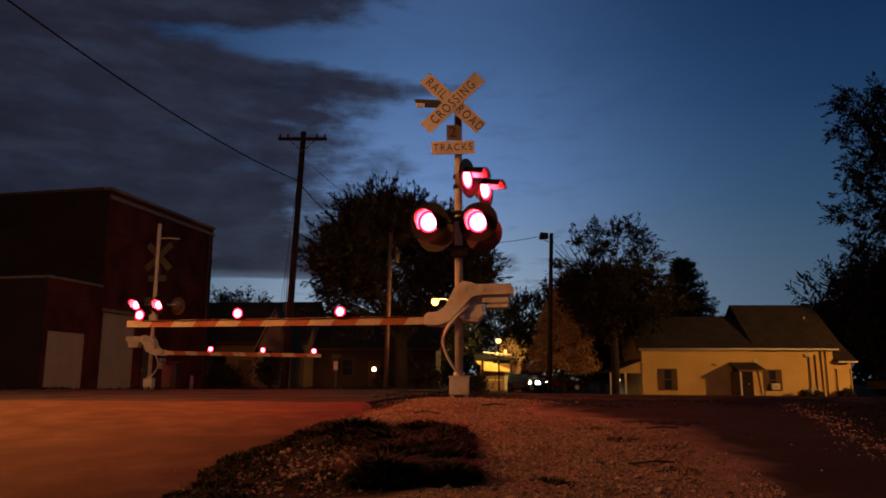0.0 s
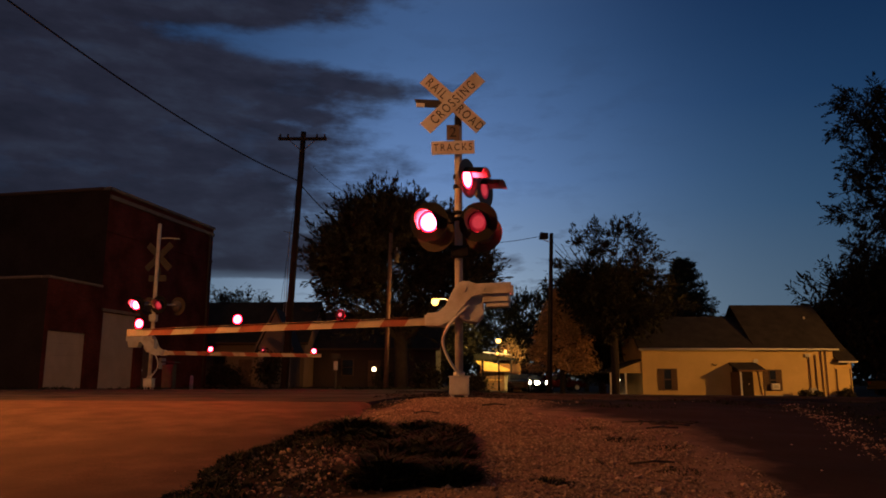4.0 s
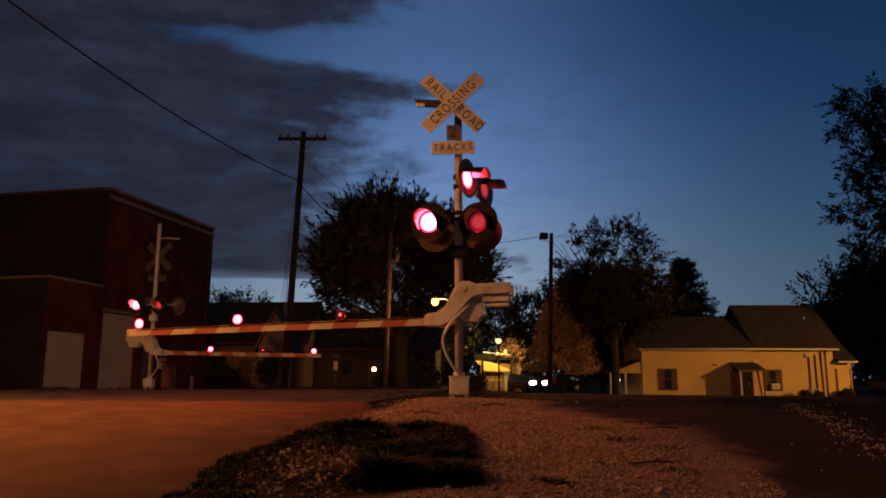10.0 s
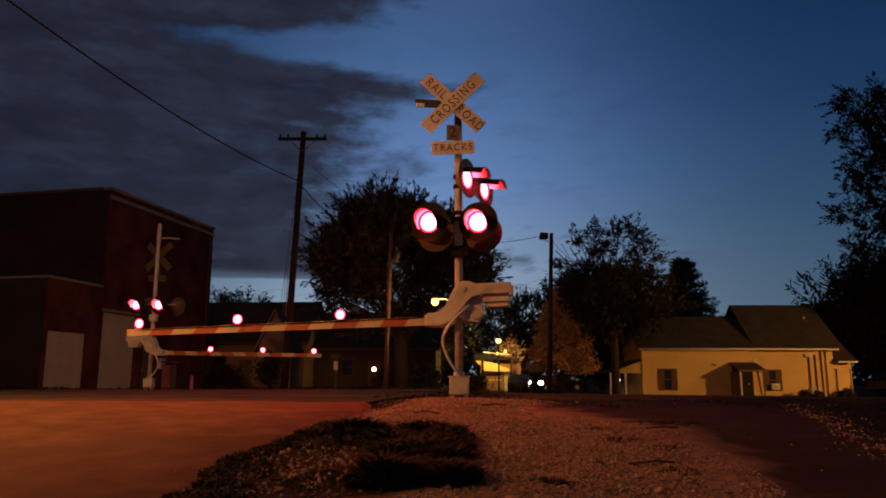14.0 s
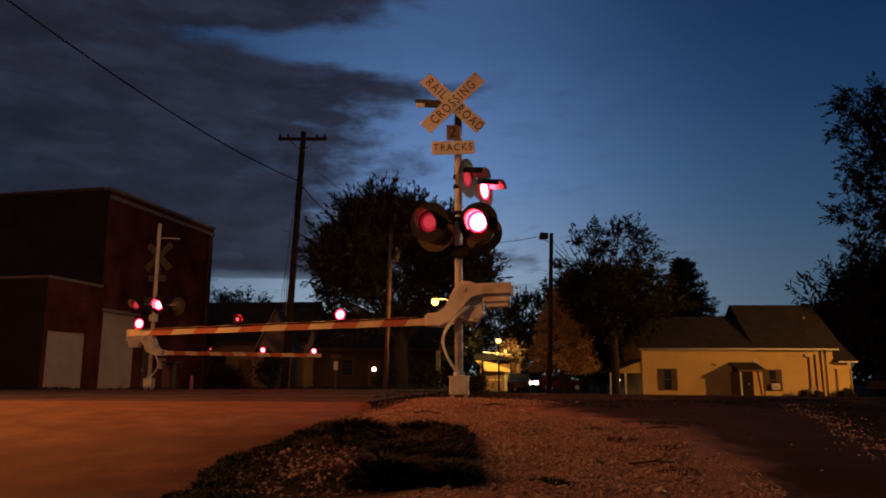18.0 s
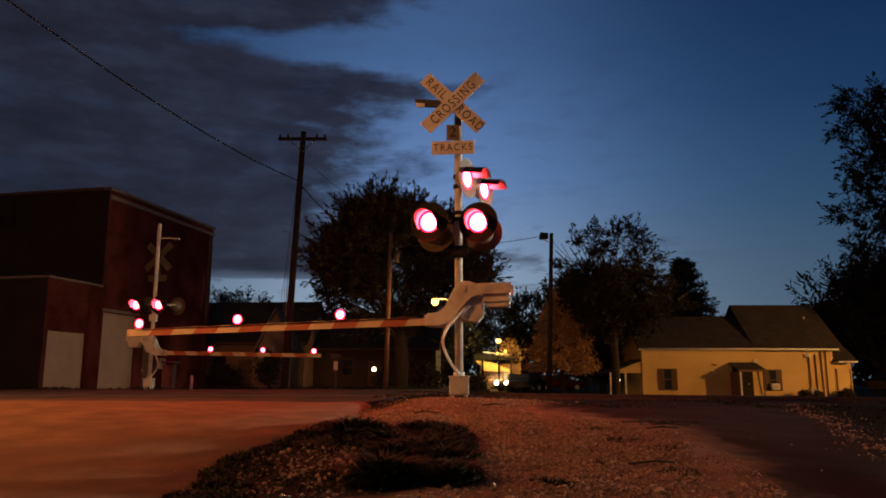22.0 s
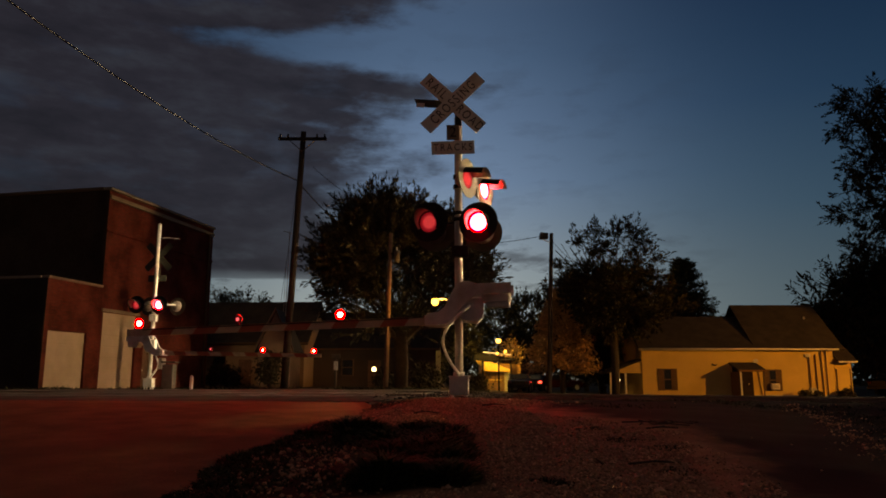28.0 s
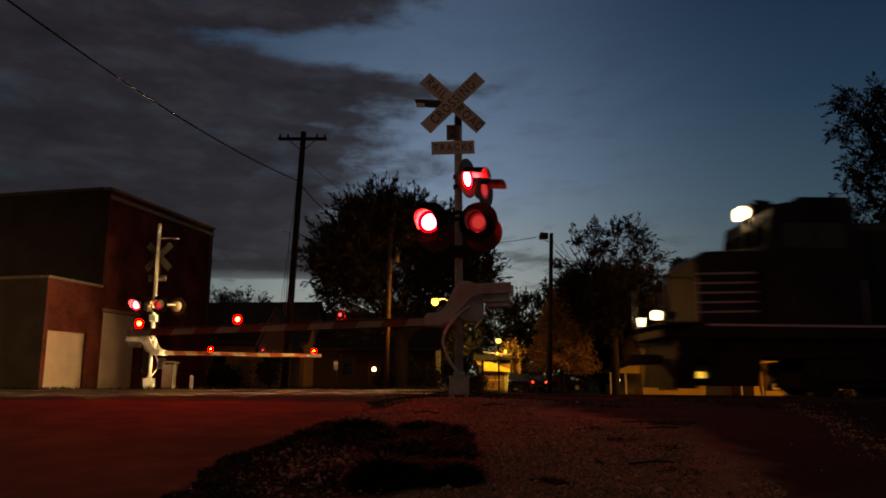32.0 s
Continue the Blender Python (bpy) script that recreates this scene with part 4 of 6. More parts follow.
    part("parapet_step", box((5.0, 0.4, 0.35), (-11.2, y0 + 0.2, h + 0.3), 0.02), BRICK, b)
    part("downpipe", cyl((0.10, 13.6, 0.2), (0.10, 13.6, h - 0.4), 0.06, seg=10), BROWN, b)
    part("meter_box", box((0.2, 0.4, 0.6), (0.10, 9.2, 1.5), 0.02), GREY, b)
    return b


def gable_roof(parent, x0, x1, y0, y1, eave, ridge, material, over=0.3, yr=None, thick=0.14):
    """Two roof slopes that meet in a ridge along x."""
    yr = (y0 + y1) / 2 if yr is None else yr
    k = (ridge - eave) / (yr - y0)
    part("roof", prism([(y0 - over, eave - over * k), (yr, ridge), (yr, ridge + thick), (y0 - over, eave - over * k + thick)], x1 - x0 + 2 * over, "x", (x0 + x1) / 2), material, parent, "brown shingled roof slope")
    k = (ridge - eave) / (y1 - yr)
    part("roof", prism([(y1 + over, eave - over * k), (y1 + over, eave - over * k + thick), (yr, ridge + thick), (yr, ridge)], x1 - x0 + 2 * over, "x", (x0 + x1) / 2), material, parent, "brown shingled roof slope")


def sash(parent, x, z, w, h, shutters=True, y=0.0):
    win = part("window", box((w, 0.06, h), (x, y - 0.01, z)), GLASS, parent, "dark window with brown shutters")
    for dx in (-w / 2, w / 2):
        part("window_frame", box((0.06, 0.10, h + 0.1), (x + dx, y - 0.03, z), 0.008), BROWN, win)
    for dz in (-h / 2, 0, h / 2):
        part("window_frame", box((w + 0.1, 0.08, 0.06), (x, y - 0.03, z + dz), 0.008), BROWN, win)
    if shutters:
        for dx in (-w / 2 - 0.19, w / 2 + 0.19):
            sh = part("shutter", box((0.30, 0.05, h + 0.08), (x + dx, y - 0.03, z), 0.01), BROWN, parent)
            for k in range(9):
                part("slat", box((0.22, 0.03, 0.06), (x + dx, y - 0.06, z - h / 2 + 0.08 + k * (h - 0.12) / 8), 0, pose(0, 0, 0, 25)), BROWN, sh)
    return win


def house():
    """The cream house behind the tracks, its long side towards the tracks; local x along that side."""
    h = empty("house", "cream-sided bungalow with brown shingled roof lit by sodium light", "house", pose(12.05, 45.0, -0.85))
    L, e, D = 11.58, 3.10, 6.4
    part("wall", box((L, 0.2, e), (L / 2, 0.1, e / 2)), SIDING, h)
    part("wall", box((L, 0.2, e), (L / 2, D - 0.1, e / 2)), SIDING, h)
    for x in (0.1, L - 0.1):
        part("gable_wall", prism([(0.2, 0), (D - 0.2, 0), (D - 0.2, e), (D / 2, 5.0), (0.2, e)], 0.2, "x", x), SIDING, h)
    part("foundation", box((L + 0.06, 0.26, 0.30), (L / 2, 0.1, 0.15), 0.01), CONCRETE, h)
    # low rear ridge on one half, taller cross ridge on the other
    gable_roof(h, 0.0, 7.0, 0.0, D, e, 5.14, SHINGLE, 0.22)
    gable_roof(h, 7.05, 12.0, 0.0, D + 0.6, e + 0.0, 5.92, SHINGLE, 0.22, 3.4)
    part("fascia", box((L + 0.5, 0.04, 0.10), (L / 2, -0.24, e - 0.10), 0.01), TRIMW, h, "white fascia board")
    part("gutter", tube([(-0.25, -0.30, e - 0.06), (L / 2, -0.30, e - 0.07), (L + 0.25, -0.30, e - 0.09)], 0.05, 8), TRIMW, h, "white gutter")
    # low wing at the far end
    part("wing_wall", box((1.05, 0.2, 2.3), (L + 0.62, 0.25, 1.15)), SIDING, h)
    part("wing_wall", box((0.2, 5.0, 2.2), (L + 1.05, 2.85, 1.1)), SIDING, h)
    part("wing_roof", prism([(-0.40, 2.22), (1.4, 3.35), (1.4, 3.47), (-0.40, 2.34)], 1.16, "x", L + 0.68), SHINGLE, h)
    part("wing_gable", prism([(0.35, 2.2), (5.3, 2.2), (3.2, 3.6), (1.35, 3.28)], 0.1, "x", L + 1.10), SIDING, h)
    part("wing_trim", box((1.18, 0.04, 0.09), (L + 0.68, -0.42, 2.26), 0.01), TRIMW, h)
    part("wing_door", box((0.75, 0.06, 1.75), (L + 0.62, 0.13, 0.95), 0.01), SIDING, h)
    for x in (0.2, 1.04):
        part("door_casing", box((0.05, 0.06, 1.8), (L + x, 0.12, 0.95), 0.006), BROWN, h)
    sash(h, 1.50, 1.22, 0.48, 1.22)
    sash(h, 7.84, 1.18, 0.42, 1.18)
    part("window_air_conditioner", box((0.48, 0.36, 0.36), (7.88, -0.14, 0.80), 0.02), TRIMW, h, "white window air conditioner")
    part("air_conditioner_grille", box((0.30, 0.02, 0.20), (7.88, -0.33, 0.80), 0.004), GREY, h)
    # porch: side wall, roof and a dark door
    part("porch_wall", box((0.10, 1.32, 1.66), (5.36, -0.66, 0.83)), PANEL, h)
    part("porch_roof", prism([(-1.50, 1.66), (0.0, 2.12), (0.0, 2.24), (-1.50, 1.78)], 1.62, "x", 6.04), SHINGLE, h, "small brown shingled porch roof")
    part("porch_fascia", box((1.66, 0.03, 0.10), (6.04, -1.515, 1.72), 0.006), PANEL, h)
    part("porch_post", box((0.09, 0.09, 1.70), (5.38, -1.36, 0.85), 0.01), TRIMW, h)
    part("porch_post", box((0.06, 0.06, 1.70), (6.72, -1.36, 0.85), 0.01), BROWN, h)
    d = part("front_door", box((1.22, 0.06, 2.0), (6.04, -0.02, 1.0), 0.01), POLEW, h, "dark wooden front door")
    part("door_handle", cyl((6.38, -0.10, 0.95), (6.38, -0.04, 0.95), 0.03, seg=8), ALU, d)
    part("porch_step", box((1.4, 1.3, 0.18), (6.0, -0.66, 0.09), 0.01), CONCRETE, h)
    # meter, pipes and small fixtures on the wall
    part("electric_meter", cyl((7.12 - 0.25, -0.10, 2.30), (7.12 - 0.25, 0.0, 2.30), 0.15, seg=16), GREY, h)
    part("meter_pipe", tube([(6.95, -0.05, 2.15), (7.05, -0.05, 1.0), (7.15, -0.05, 0.2)], 0.025), WOODD, h)
    part("wall_lamp", tube([(4.25, -0.02, 2.15), (4.35, -0.12, 2.05), (4.50, -0.10, 2.10)], 0.03), BLACK, h)
    for x, z0, z1, r in ((10.10, 0.6, 2.65, 0.045), (10.48, 0.6, 2.7, 0.04), (10.85, 0.1, 2.95, 0.035), (11.12, 0.1, 2.95, 0.03)):
        part("drain_pipe", cyl((x, -0.06, z0), (x, -0.06, z1), r, seg=8), WOODD, h)
    part("pipe_box", box((0.35, 0.12, 0.22), (10.0, -0.07, 2.65), 0.02), GREY, h)
    part("pipe_box", box((0.45, 0.12, 0.35), (10.2, -0.07, 0.55), 0.02), CONCRETE, h)
    # carport on the other end
    part("carport_roof", prism([(-2.1, 1.55), (0.0, 2.35), (0.0, 2.45), (-2.1, 1.65)], 3.0, "y", 1.6), SHINGLE, h)
    part("carport_gable", prism([(-1.9, 1.6), (-0.02, 1.6), (-0.02, 2.32)], 0.08, "y", 0.12), SIDING, h)
    for x in (-1.9, -1.0):
        part("carport_post", box((0.10, 0.10, 1.65), (x, 0.15, 0.82), 0.01), TRIMW, h)
    part("vent_pipe", cyl((11.1, 2.2, 4.5), (11.1, 2.2, 5.2), 0.06, seg=8), ALU, h)
    return h


def low_house(name, label, at, turn, L, D, e, r, wall, ridge_along=True):
    h = empty(name, label, "house", pose(*at, 0, 0, turn))
    part("wall", box((L, 0.2, e), (0, 0.1, e / 2)), wall, h)
    part("wall", box((L, 0.2, e), (0, D - 0.1, e / 2)), wall, h)
    for s in (-1, 1):
        part("gable_wall", prism([(0.2, 0), (D - 0.2, 0), (D - 0.2, e), (D / 2, r - 0.1), (0.2, e)], 0.2, "x", s * (L / 2 - 0.1)), wall, h)
    gable_roof(h, -L / 2, L / 2, 0, D, e, r, SHINGLE, 0.3)
    part("fascia", box((L + 0.6, 0.04, 0.14), (0, -0.33, e - 0.14), 0.01), BROWN, h)
    sash(h, L * 0.22, e * 0.52, 0.8, 1.1, False)
    sash(h, -L * 0.22, e * 0.52, 0.8, 1.1, False)
    d = part("door", box((0.9, 0.06, 2.0), (0, -0.02, 1.0), 0.01), WOODD, h)
    part("door_handle", cyl((0.36, -0.10, 0.95), (0.36, -0.04, 0.95), 0.03, seg=8), ALU, d)
    return h


SHEDW = mat("pale_shed_boards", (0.28, 0.20, 0.16), 0.9, var=0.2, scale=0.8)


def shed():
    """A narrow shed; its steep pale-edged gable faces the tracks."""
    s = empty("shed", "narrow dark shed with a steep pale-edged gable", "shed", pose(-10.0, 44.0, -0.2))
    part("gable_wall", prism([(-0.95, 0), (0.95, 0), (0.95, 2.5), (0, 4.55), (-0.95, 2.5)], 0.15, "y", 0.0), SHEDW, s)
    for k in (-1, 1):
        part("wall", box((0.12, 3.0, 2.5), (k * 0.89, 1.6, 1.25)), WOODD, s)
        part("roof", prism([(0, 4.62), (k * 1.15, 2.15), (k * 1.15, 2.27), (0, 4.78)], 3.4, "y", 1.5), SHINGLE, s)
        part("barge_board", prism([(0, 4.60), (k * 1.15, 2.13), (k * 1.15, 2.40), (0, 4.80)], 0.05, "y", -0.24), SHEDW if k < 0 else BROWN, s)


def forecourt():
    """The lit shop with an awning in the side street; its x is the place's own."""
    s = empty("shop", "small yellow-lit shop with an awning under a flat dark roof", "building", pose(0, 63.0, -0.6))
    part("wall", box((3.4, 0.2, 2.3), (4.9, 0.3, 1.15)), PANEL, s)
    part("wall", box((0.2, 4.0, 2.3), (6.5, 2.4, 1.15)), PANEL, s)
    part("wall", box((0.2, 4.0, 2.3), (3.3, 2.4, 1.15)), PANEL, s)
    part("awning", prism([(3.46, 2.50), (4.0, 2.47), (4.6, 2.28), (5.1, 2.02), (5.8, 1.80), (5.8, 1.60), (5.07, 1.66), (3.46, 1.72)], 0.35, "y", -0.1), AWNING, s, "yellow-lit awning")
    part("side_awning", prism([(2.78, 2.58), (3.24, 2.55), (3.24, 2.1), (3.0, 2.25)], 0.3, "y", -0.1), AWNING, s)
    # roof coloured near-black in place of the shade under it
    part("upper_roof", prism([(2.6, 2.62), (6.2, 2.62), (6.2, 2.72), (3.4, 3.22), (2.6, 3.1)], 4.2, "y", 2.0), BLACKMATT, s)
    part("roof_edge", prism([(3.4, 3.25), (5.8, 3.02), (5.8, 3.10), (3.4, 3.33)], 0.06, "y", -0.15), TRIMW, s)
    for x in (4.1, 4.75):
        w = part("shop_window", box((0.52, 0.05, 0.62), (x, 0.19, 1.30)), WOODD, s, "brown blinds in a shop window")
        part("window_frame", box((0.60, 0.04, 0.05), (x, 0.17, 0.97), 0.006), AWNING, w)
    for x in (3.72, 4.43, 5.08):
        part("pilaster", box((0.12, 0.06, 1.0), (x, 0.17, 1.25), 0.01), BROWN, s)
    part("base_wall", box((2.0, 0.12, 0.55), (4.2, 0.10, 0.45), 0.01), WOODD, s)
    part("side_door", box((0.5, 0.05, 1.5), (5.45, 0.18, 0.80), 0.01), CONCRETE, s, "pale side door")
    for x in (3.33, 5.72):
        part("awning_post", box((0.16, 0.16, 2.6), (x, -0.45, 1.3), 0.01), POLEW, s)
    return s


def utility_pole(label, foot, top, r, arm=None, timber=POLEW):
    p = empty("utility_pole", label, "utility pole", pose(*foot), "utility poles")
    tip = Vector(top) - Vector(foot)
    part("pole", cyl((0, 0, -0.3), tip, r, r * 0.72, 14), timber, p, "weathered wooden pole")
    if arm:
        z, w = arm
        c = tip * (z / tip.z)
        part("crossarm", box((w, 0.10, 0.13), (c.x, c.y - 0.14, c.z), 0.012), POLEW, p)
        for k in (-0.46, -0.30, 0.30, 0.46):
            part("insulator", cyl((c.x + k * w, c.y - 0.14, c.z + 0.06), (c.x + k * w, c.y - 0.14, c.z + 0.22), 0.05, 0.03, 10), BAREBACK, p)
        for k in (-1, 1):
            part("arm_brace", tube([(c.x + k * w * 0.28, c.y - 0.18, c.z - 0.05), (c.x, c.y - 0.12, c.z - 0.55)], 0.018, 6), WOODD, p)
    return p


def wire(name, label, points, r, parent=None):
    return tagged(part(name, tube(points, r, 12), WIRE, parent), label, "cable")


def sag(a, b, drop, n=24):
    a, b = Vector(a), Vector(b)
    return [a.lerp(b, i / n) - Vector((0, 0, 4 * drop * (i / n) * (1 - i / n))) for i in range(n + 1)]


def street_lamp(name, label, foot, h, glow, reach=(0, 0, 0), r=0.18):
    s = empty(name, label, "street lamp", pose(*foot), "street lamps")
    part("pole", cyl((0, 0, -0.2), (0, 0, h), 0.07, 0.05, 12), POLEW, s)
    if Vector(reach).length > 0:
        part("bracket", tube([(0, 0, h - 0.3), (reach[0] * 0.5, reach[1] * 0.5, h + 0.1), (reach[0], reach[1], h + 0.12)], 0.03), ALU, s)
    bm = bmesh.new()
    bmesh.ops.create_uvsphere(bm, u_segments=14, v_segments=8, radius=r)
    part("globe", bm, glow, s, "glowing yellow sodium lamp", pose(reach[0], reach[1], h - 0.02))
    part("cap", cyl((reach[0], reach[1], h + r * 0.6), (reach[0], reach[1], h + r * 1.3), r * 0.9, r * 0.3, 14), BLACK, s)
    return s


LAMP_TILT = look((1.9, 0.6, 7.2), (2.02, 1.2, 6.42))


def road_lamp():
    """The sodium street lamp over the near road; it goes out when the train's light reaches it."""
    s = empty("street_lamp", "wooden-pole street lamp with orange sodium bulb over the road", "street lamp", pose(-11.6, 4.6, -0.36), "street lamps")
    part("pole", cyl((0, 0, -0.2), (0, 0, 7.6), 0.13, 0.10, 14), WOODD, s)
    part("bracket", tube([(0, 0, 6.9), (0.9, 0.3, 7.4), (1.75, 0.6, 7.45)], 0.03), ALU, s)
    part("housing", cyl((0, 0, 0.10), (0, 0, 0.40), 0.24, 0.12, 20), ALU, s, m=LAMP_TILT)
    bm = bmesh.new()
    n = 20
    for z, flip, slot in ((-0.004, True, 0), (0.004, False, 1)):
        ring = [bm.verts.new((0.16 * math.cos(2 * math.pi * k / n), 0.16 * math.sin(2 * math.pi * k / n), z)) for k in range(n)]
        fc = bm.faces.new(ring[::-1] if flip else ring)
        fc.material_index = slot
    return s, part("bulb", bm, [SODIUM, BLACK], s, "orange sodium bulb plate", LAMP_TILT)


def place_buildings():
    brick_building()
    house()
    low_house("house", "low dark house behind the crossing gate", (-13.3, 50.0, -0.3), -4, 8.0, 7.0, 3.2, 6.1, mat("drab_siding", (0.26, 0.18, 0.13), 0.9, var=0.2, scale=0.6))
    low_house("house", "low dark brown house behind the leaning pole", (-4.8, 52.0, -0.3), -3, 8.6, 6.5, 2.9, 5.5, mat("brown_siding", (0.075, 0.052, 0.042), 0.9, var=0.2, scale=0.6))
    low_house("house", "dark house behind the big tree", (-8.5, 72.0, -0.5), 3, 11, 7, 2.8, 5.0, WOODD)
    shed()
    low_house("house", "far dark house at the end of the street", (33.0, 70.0, -0.6), 0, 9, 7, 2.4, 4.2, CONCRETE)
    forecourt()


place_buildings()

# ---- poles, wires, lamps ----


def place_poles():
    utility_pole("tall leaning wooden utility pole with crossarm", (-6.40, 30.0, -0.15), (-5.95, 30.0, 10.75), 0.16, (10.55, 2.05))
    utility_pole("thin wooden utility pole with a small transformer", (-2.62, 34.0, -0.2), (-2.45, 34.0, 7.15), 0.12, timber=WOODD)
    utility_pole("wooden pole carrying a flood light", (5.09, 36.0, -0.4), (5.42, 36.0, 7.55), 0.13)
    t = empty("pole_transformer", "small grey pole transformer", "transformer", pose(-2.16, 33.9, 5.75))
    part("can", cyl((0, 0, 0), (0, 0, 0.55), 0.14, seg=14), BAREBACK, t)
    part("bracket", box((0.26, 0.06, 0.06), (-0.16, 0, 0.4), 0.005), BLACK, t)
    part("bushing", cyl((0, 0, 0.55), (0, 0, 0.70), 0.03, seg=8), GREY, t)
    fl = empty("flood_light", "dark flood light box on a pole bracket", "flood light", pose(5.03, 35.9, 7.22))
    part("body", prism([(-0.22, 0.0), (0.20, 0.03), (0.20, 0.30), (-0.18, 0.34)], 0.30, "y", 0, bevel=0.015), BLACK, fl)
    part("glass", box((0.02, 0.26, 0.28), (-0.215, 0, 0.17), 0, pose(0, 0, 0, 0, 6)), GLASS, fl)
    part("bracket", tube([(-0.05, 0, 0.0), (0.15, 0, -0.10), (0.36, 0.08, -0.08)], 0.025, 6), ALU, fl)
    mast = empty("radio_mast", "thin metal antenna mast", "antenna", pose(-9.9, 46.0, -0.2))
    part("rod", cyl((0, 0, 0), (0.10, 0, 9.9), 0.035, 0.02, 8), ALU, mast)
    part("rod", cyl((-0.16, 0, 0), (-0.05, 0, 8.0), 0.02, 0.015, 8), ALU, mast)
    part("element", tube([(-0.3, 0, 9.9), (0.1, 0, 9.8), (0.55, 0, 9.6)], 0.02, 6), ALU, mast)
    wire("overhead_cable", "thick black overhead cable across the road", sag((-9.55, 12.0, 8.30), (-6.15, 30.0, 8.62), 0.42, 80), 0.022)
    wire("overhead_cable", "black overhead cable beyond the pole", sag((-6.15, 30.0, 8.60), (-4.6, 42.0, 8.2), 0.25), 0.022)
    wire("overhead_cable", "thin wire beyond the pole", sag((-5.5, 30.0, 9.2), (-4.4, 50, 12.0), 0.3), 0.012)
    wire("overhead_cable", "thin wire to the flood light pole", sag((5.0, 35.9, 7.4), (-2.45, 34.0, 6.6), 0.25), 0.014)
    wire("overhead_cable", "thin service wire to the yellow house", sag((5.4, 36.0, 7.2), (12.5, 46.0, 4.6), 0.5), 0.012)
    wire("overhead_cable", "thin guy wire beside the pole", sag((-10.2, 46, 5.0), (-6.1, 30.0, 9.0), 0.1), 0.010)
    wire("overhead_cable", "thin stay wire in front of the tree", sag((-4.2, 33.5, 6.1), (-3.0, 34.0, 5.0), 0.02), 0.016)
    for foot, h in (((4.5, 60.0, -0.6), 4.1), ((0.60, 33.0, -0.3), 4.12)):
        street_lamp("street_lamp", "street lamp with a glowing yellow sodium globe", foot, h, SODIUM_FAR, (0, 0, 0) if foot[0] > 1 else (-0.96, 0, 0), 0.20 if foot[0] > 1 else 0.17)
    for at, r in (((-3.80, 41.0, 0.92), 0.13), ((5.3, 63.0, 2.75), 0.10), ((4.6, 62.0, 2.55), 0.12), ((12.2 - 1.3, 46.0, 0.35), 0.05)):
        l = empty("porch_lamp", "small warm glowing porch lamp", "lamp", pose(*at))
        bm = bmesh.new()
        bmesh.ops.create_uvsphere(bm, u_segments=10, v_segments=6, radius=r)
        part("globe", bm, PORCH if at[1] < 50 else SODIUM_FAR, l)
        part("wall_mount", box((0.08, 0.3, 0.08), (0, 0.2, r), 0.01), BLACK, l)
    m = empty("marker_post", "small white railway marker post", "post", pose(-4.05, 28.0, -0.1))
    part("post", box((0.09, 0.06, 1.3), (0, 0, 0.65), 0.01), BAREBACK, m)
    part("board", box((0.36, 0.04, 0.18), (0, -0.04, 1.30), 0.01), BAREBACK, m)
    part("plate", box((0.16, 0.03, 0.32), (0.02, -0.06, 0.95), 0.01), GREY, m)
    b = empty("bollard", "short pale bollard by the far road edge", "bollard", pose(-9.3, 27.6, -0.1))
    part("post", cyl((0, 0, 0), (0, 0, 0.55), 0.07, 0.06, 12), CONCRETE, b)
    part("cap", cyl((0, 0, 0.55), (0, 0, 0.60), 0.06, 0.02, 12), CONCRETE, b)
    c = empty("signal_cabinet", "drab steel signal cabinet behind the far mast", "cabinet", pose(-9.75, 26.6, -0.05))
    part("body", box((0.32, 0.4, 0.85), (0, 0, 0.5), 0.02), BAREBACK, c)
    part("lid", box((0.50, 0.55, 0.05), (0, 0, 1.0), 0.01), BAREBACK, c)
    part("door", box((0.38, 0.02, 0.80), (0, -0.265, 0.5), 0.008), BAREBACK, c)
    part("plinth", box((0.6, 0.6, 0.1), (0, 0, 0.0), 0.01), CONCRETE, c)


place_poles()
_, BULB = road_lamp()

# ---- trees ----


def branches(rng, start, way, length, r, depth, out, tips, spread, lift):
    """Grows a limb and its forks; keeps the segments, and the twigs' ends with their directions."""
    p, d = Vector(start), Vector(way).normalized()
    n = 3
    for i in range(n):
        q = p + d * (length / n)
        out.append((p, q, r * (1 - 0.25 * i / n), r * (1 - 0.25 * (i + 1) / n)))
        if depth <= 2:
            tips.append((q, d.copy()))
        p = q
        d = (d + Vector((rng.randn() * 0.14, rng.randn() * 0.14, rng.randn() * 0.08 + lift * 0.12))).normalized()
    if depth == 0:
        return
    for k in range(3 if depth > 1 else 2):
        a = rng.rand() * 6.283
        side = Vector((math.cos(a), math.sin(a), rng.randn() * 0.3 + lift))
        branches(rng, p - d * length * 0.25 * rng.rand(), d + side * spread, length * (0.62 + 0.2 * rng.rand()), r * 0.6, depth - 1, out, tips, spread, lift)


def leaves(rng, spots, count, size, spread, stretch, thin=0.42):
    """Leaf blades strewn about the twigs, drawn out along each twig."""
    P = np.array([s[0] for s in spots])
    W = np.array([s[1] for s in spots])
    k = rng.randint(len(P), size=count)
    c = P[k] + rng.randn(count, 3) * spread + W[k] * (rng.rand(count, 1) * stretch)
    u = W[k] * 0.8 + rng.randn(count, 3) * 0.7
    u /= np.linalg.norm(u, axis=1, keepdims=True)
    w = np.cross(u, rng.randn(count, 3))
    w /= np.linalg.norm(w, axis=1, keepdims=True) + 1e-6
    s = size * (0.5 + rng.rand(count, 1))
    v = np.stack([c - u * s, c + w * s * thin, c + u * s, c - w * s * thin], 1).reshape(-1, 3)
    f = np.arange(4 * count).reshape(-1, 4)
    return v.tolist(), f.tolist()


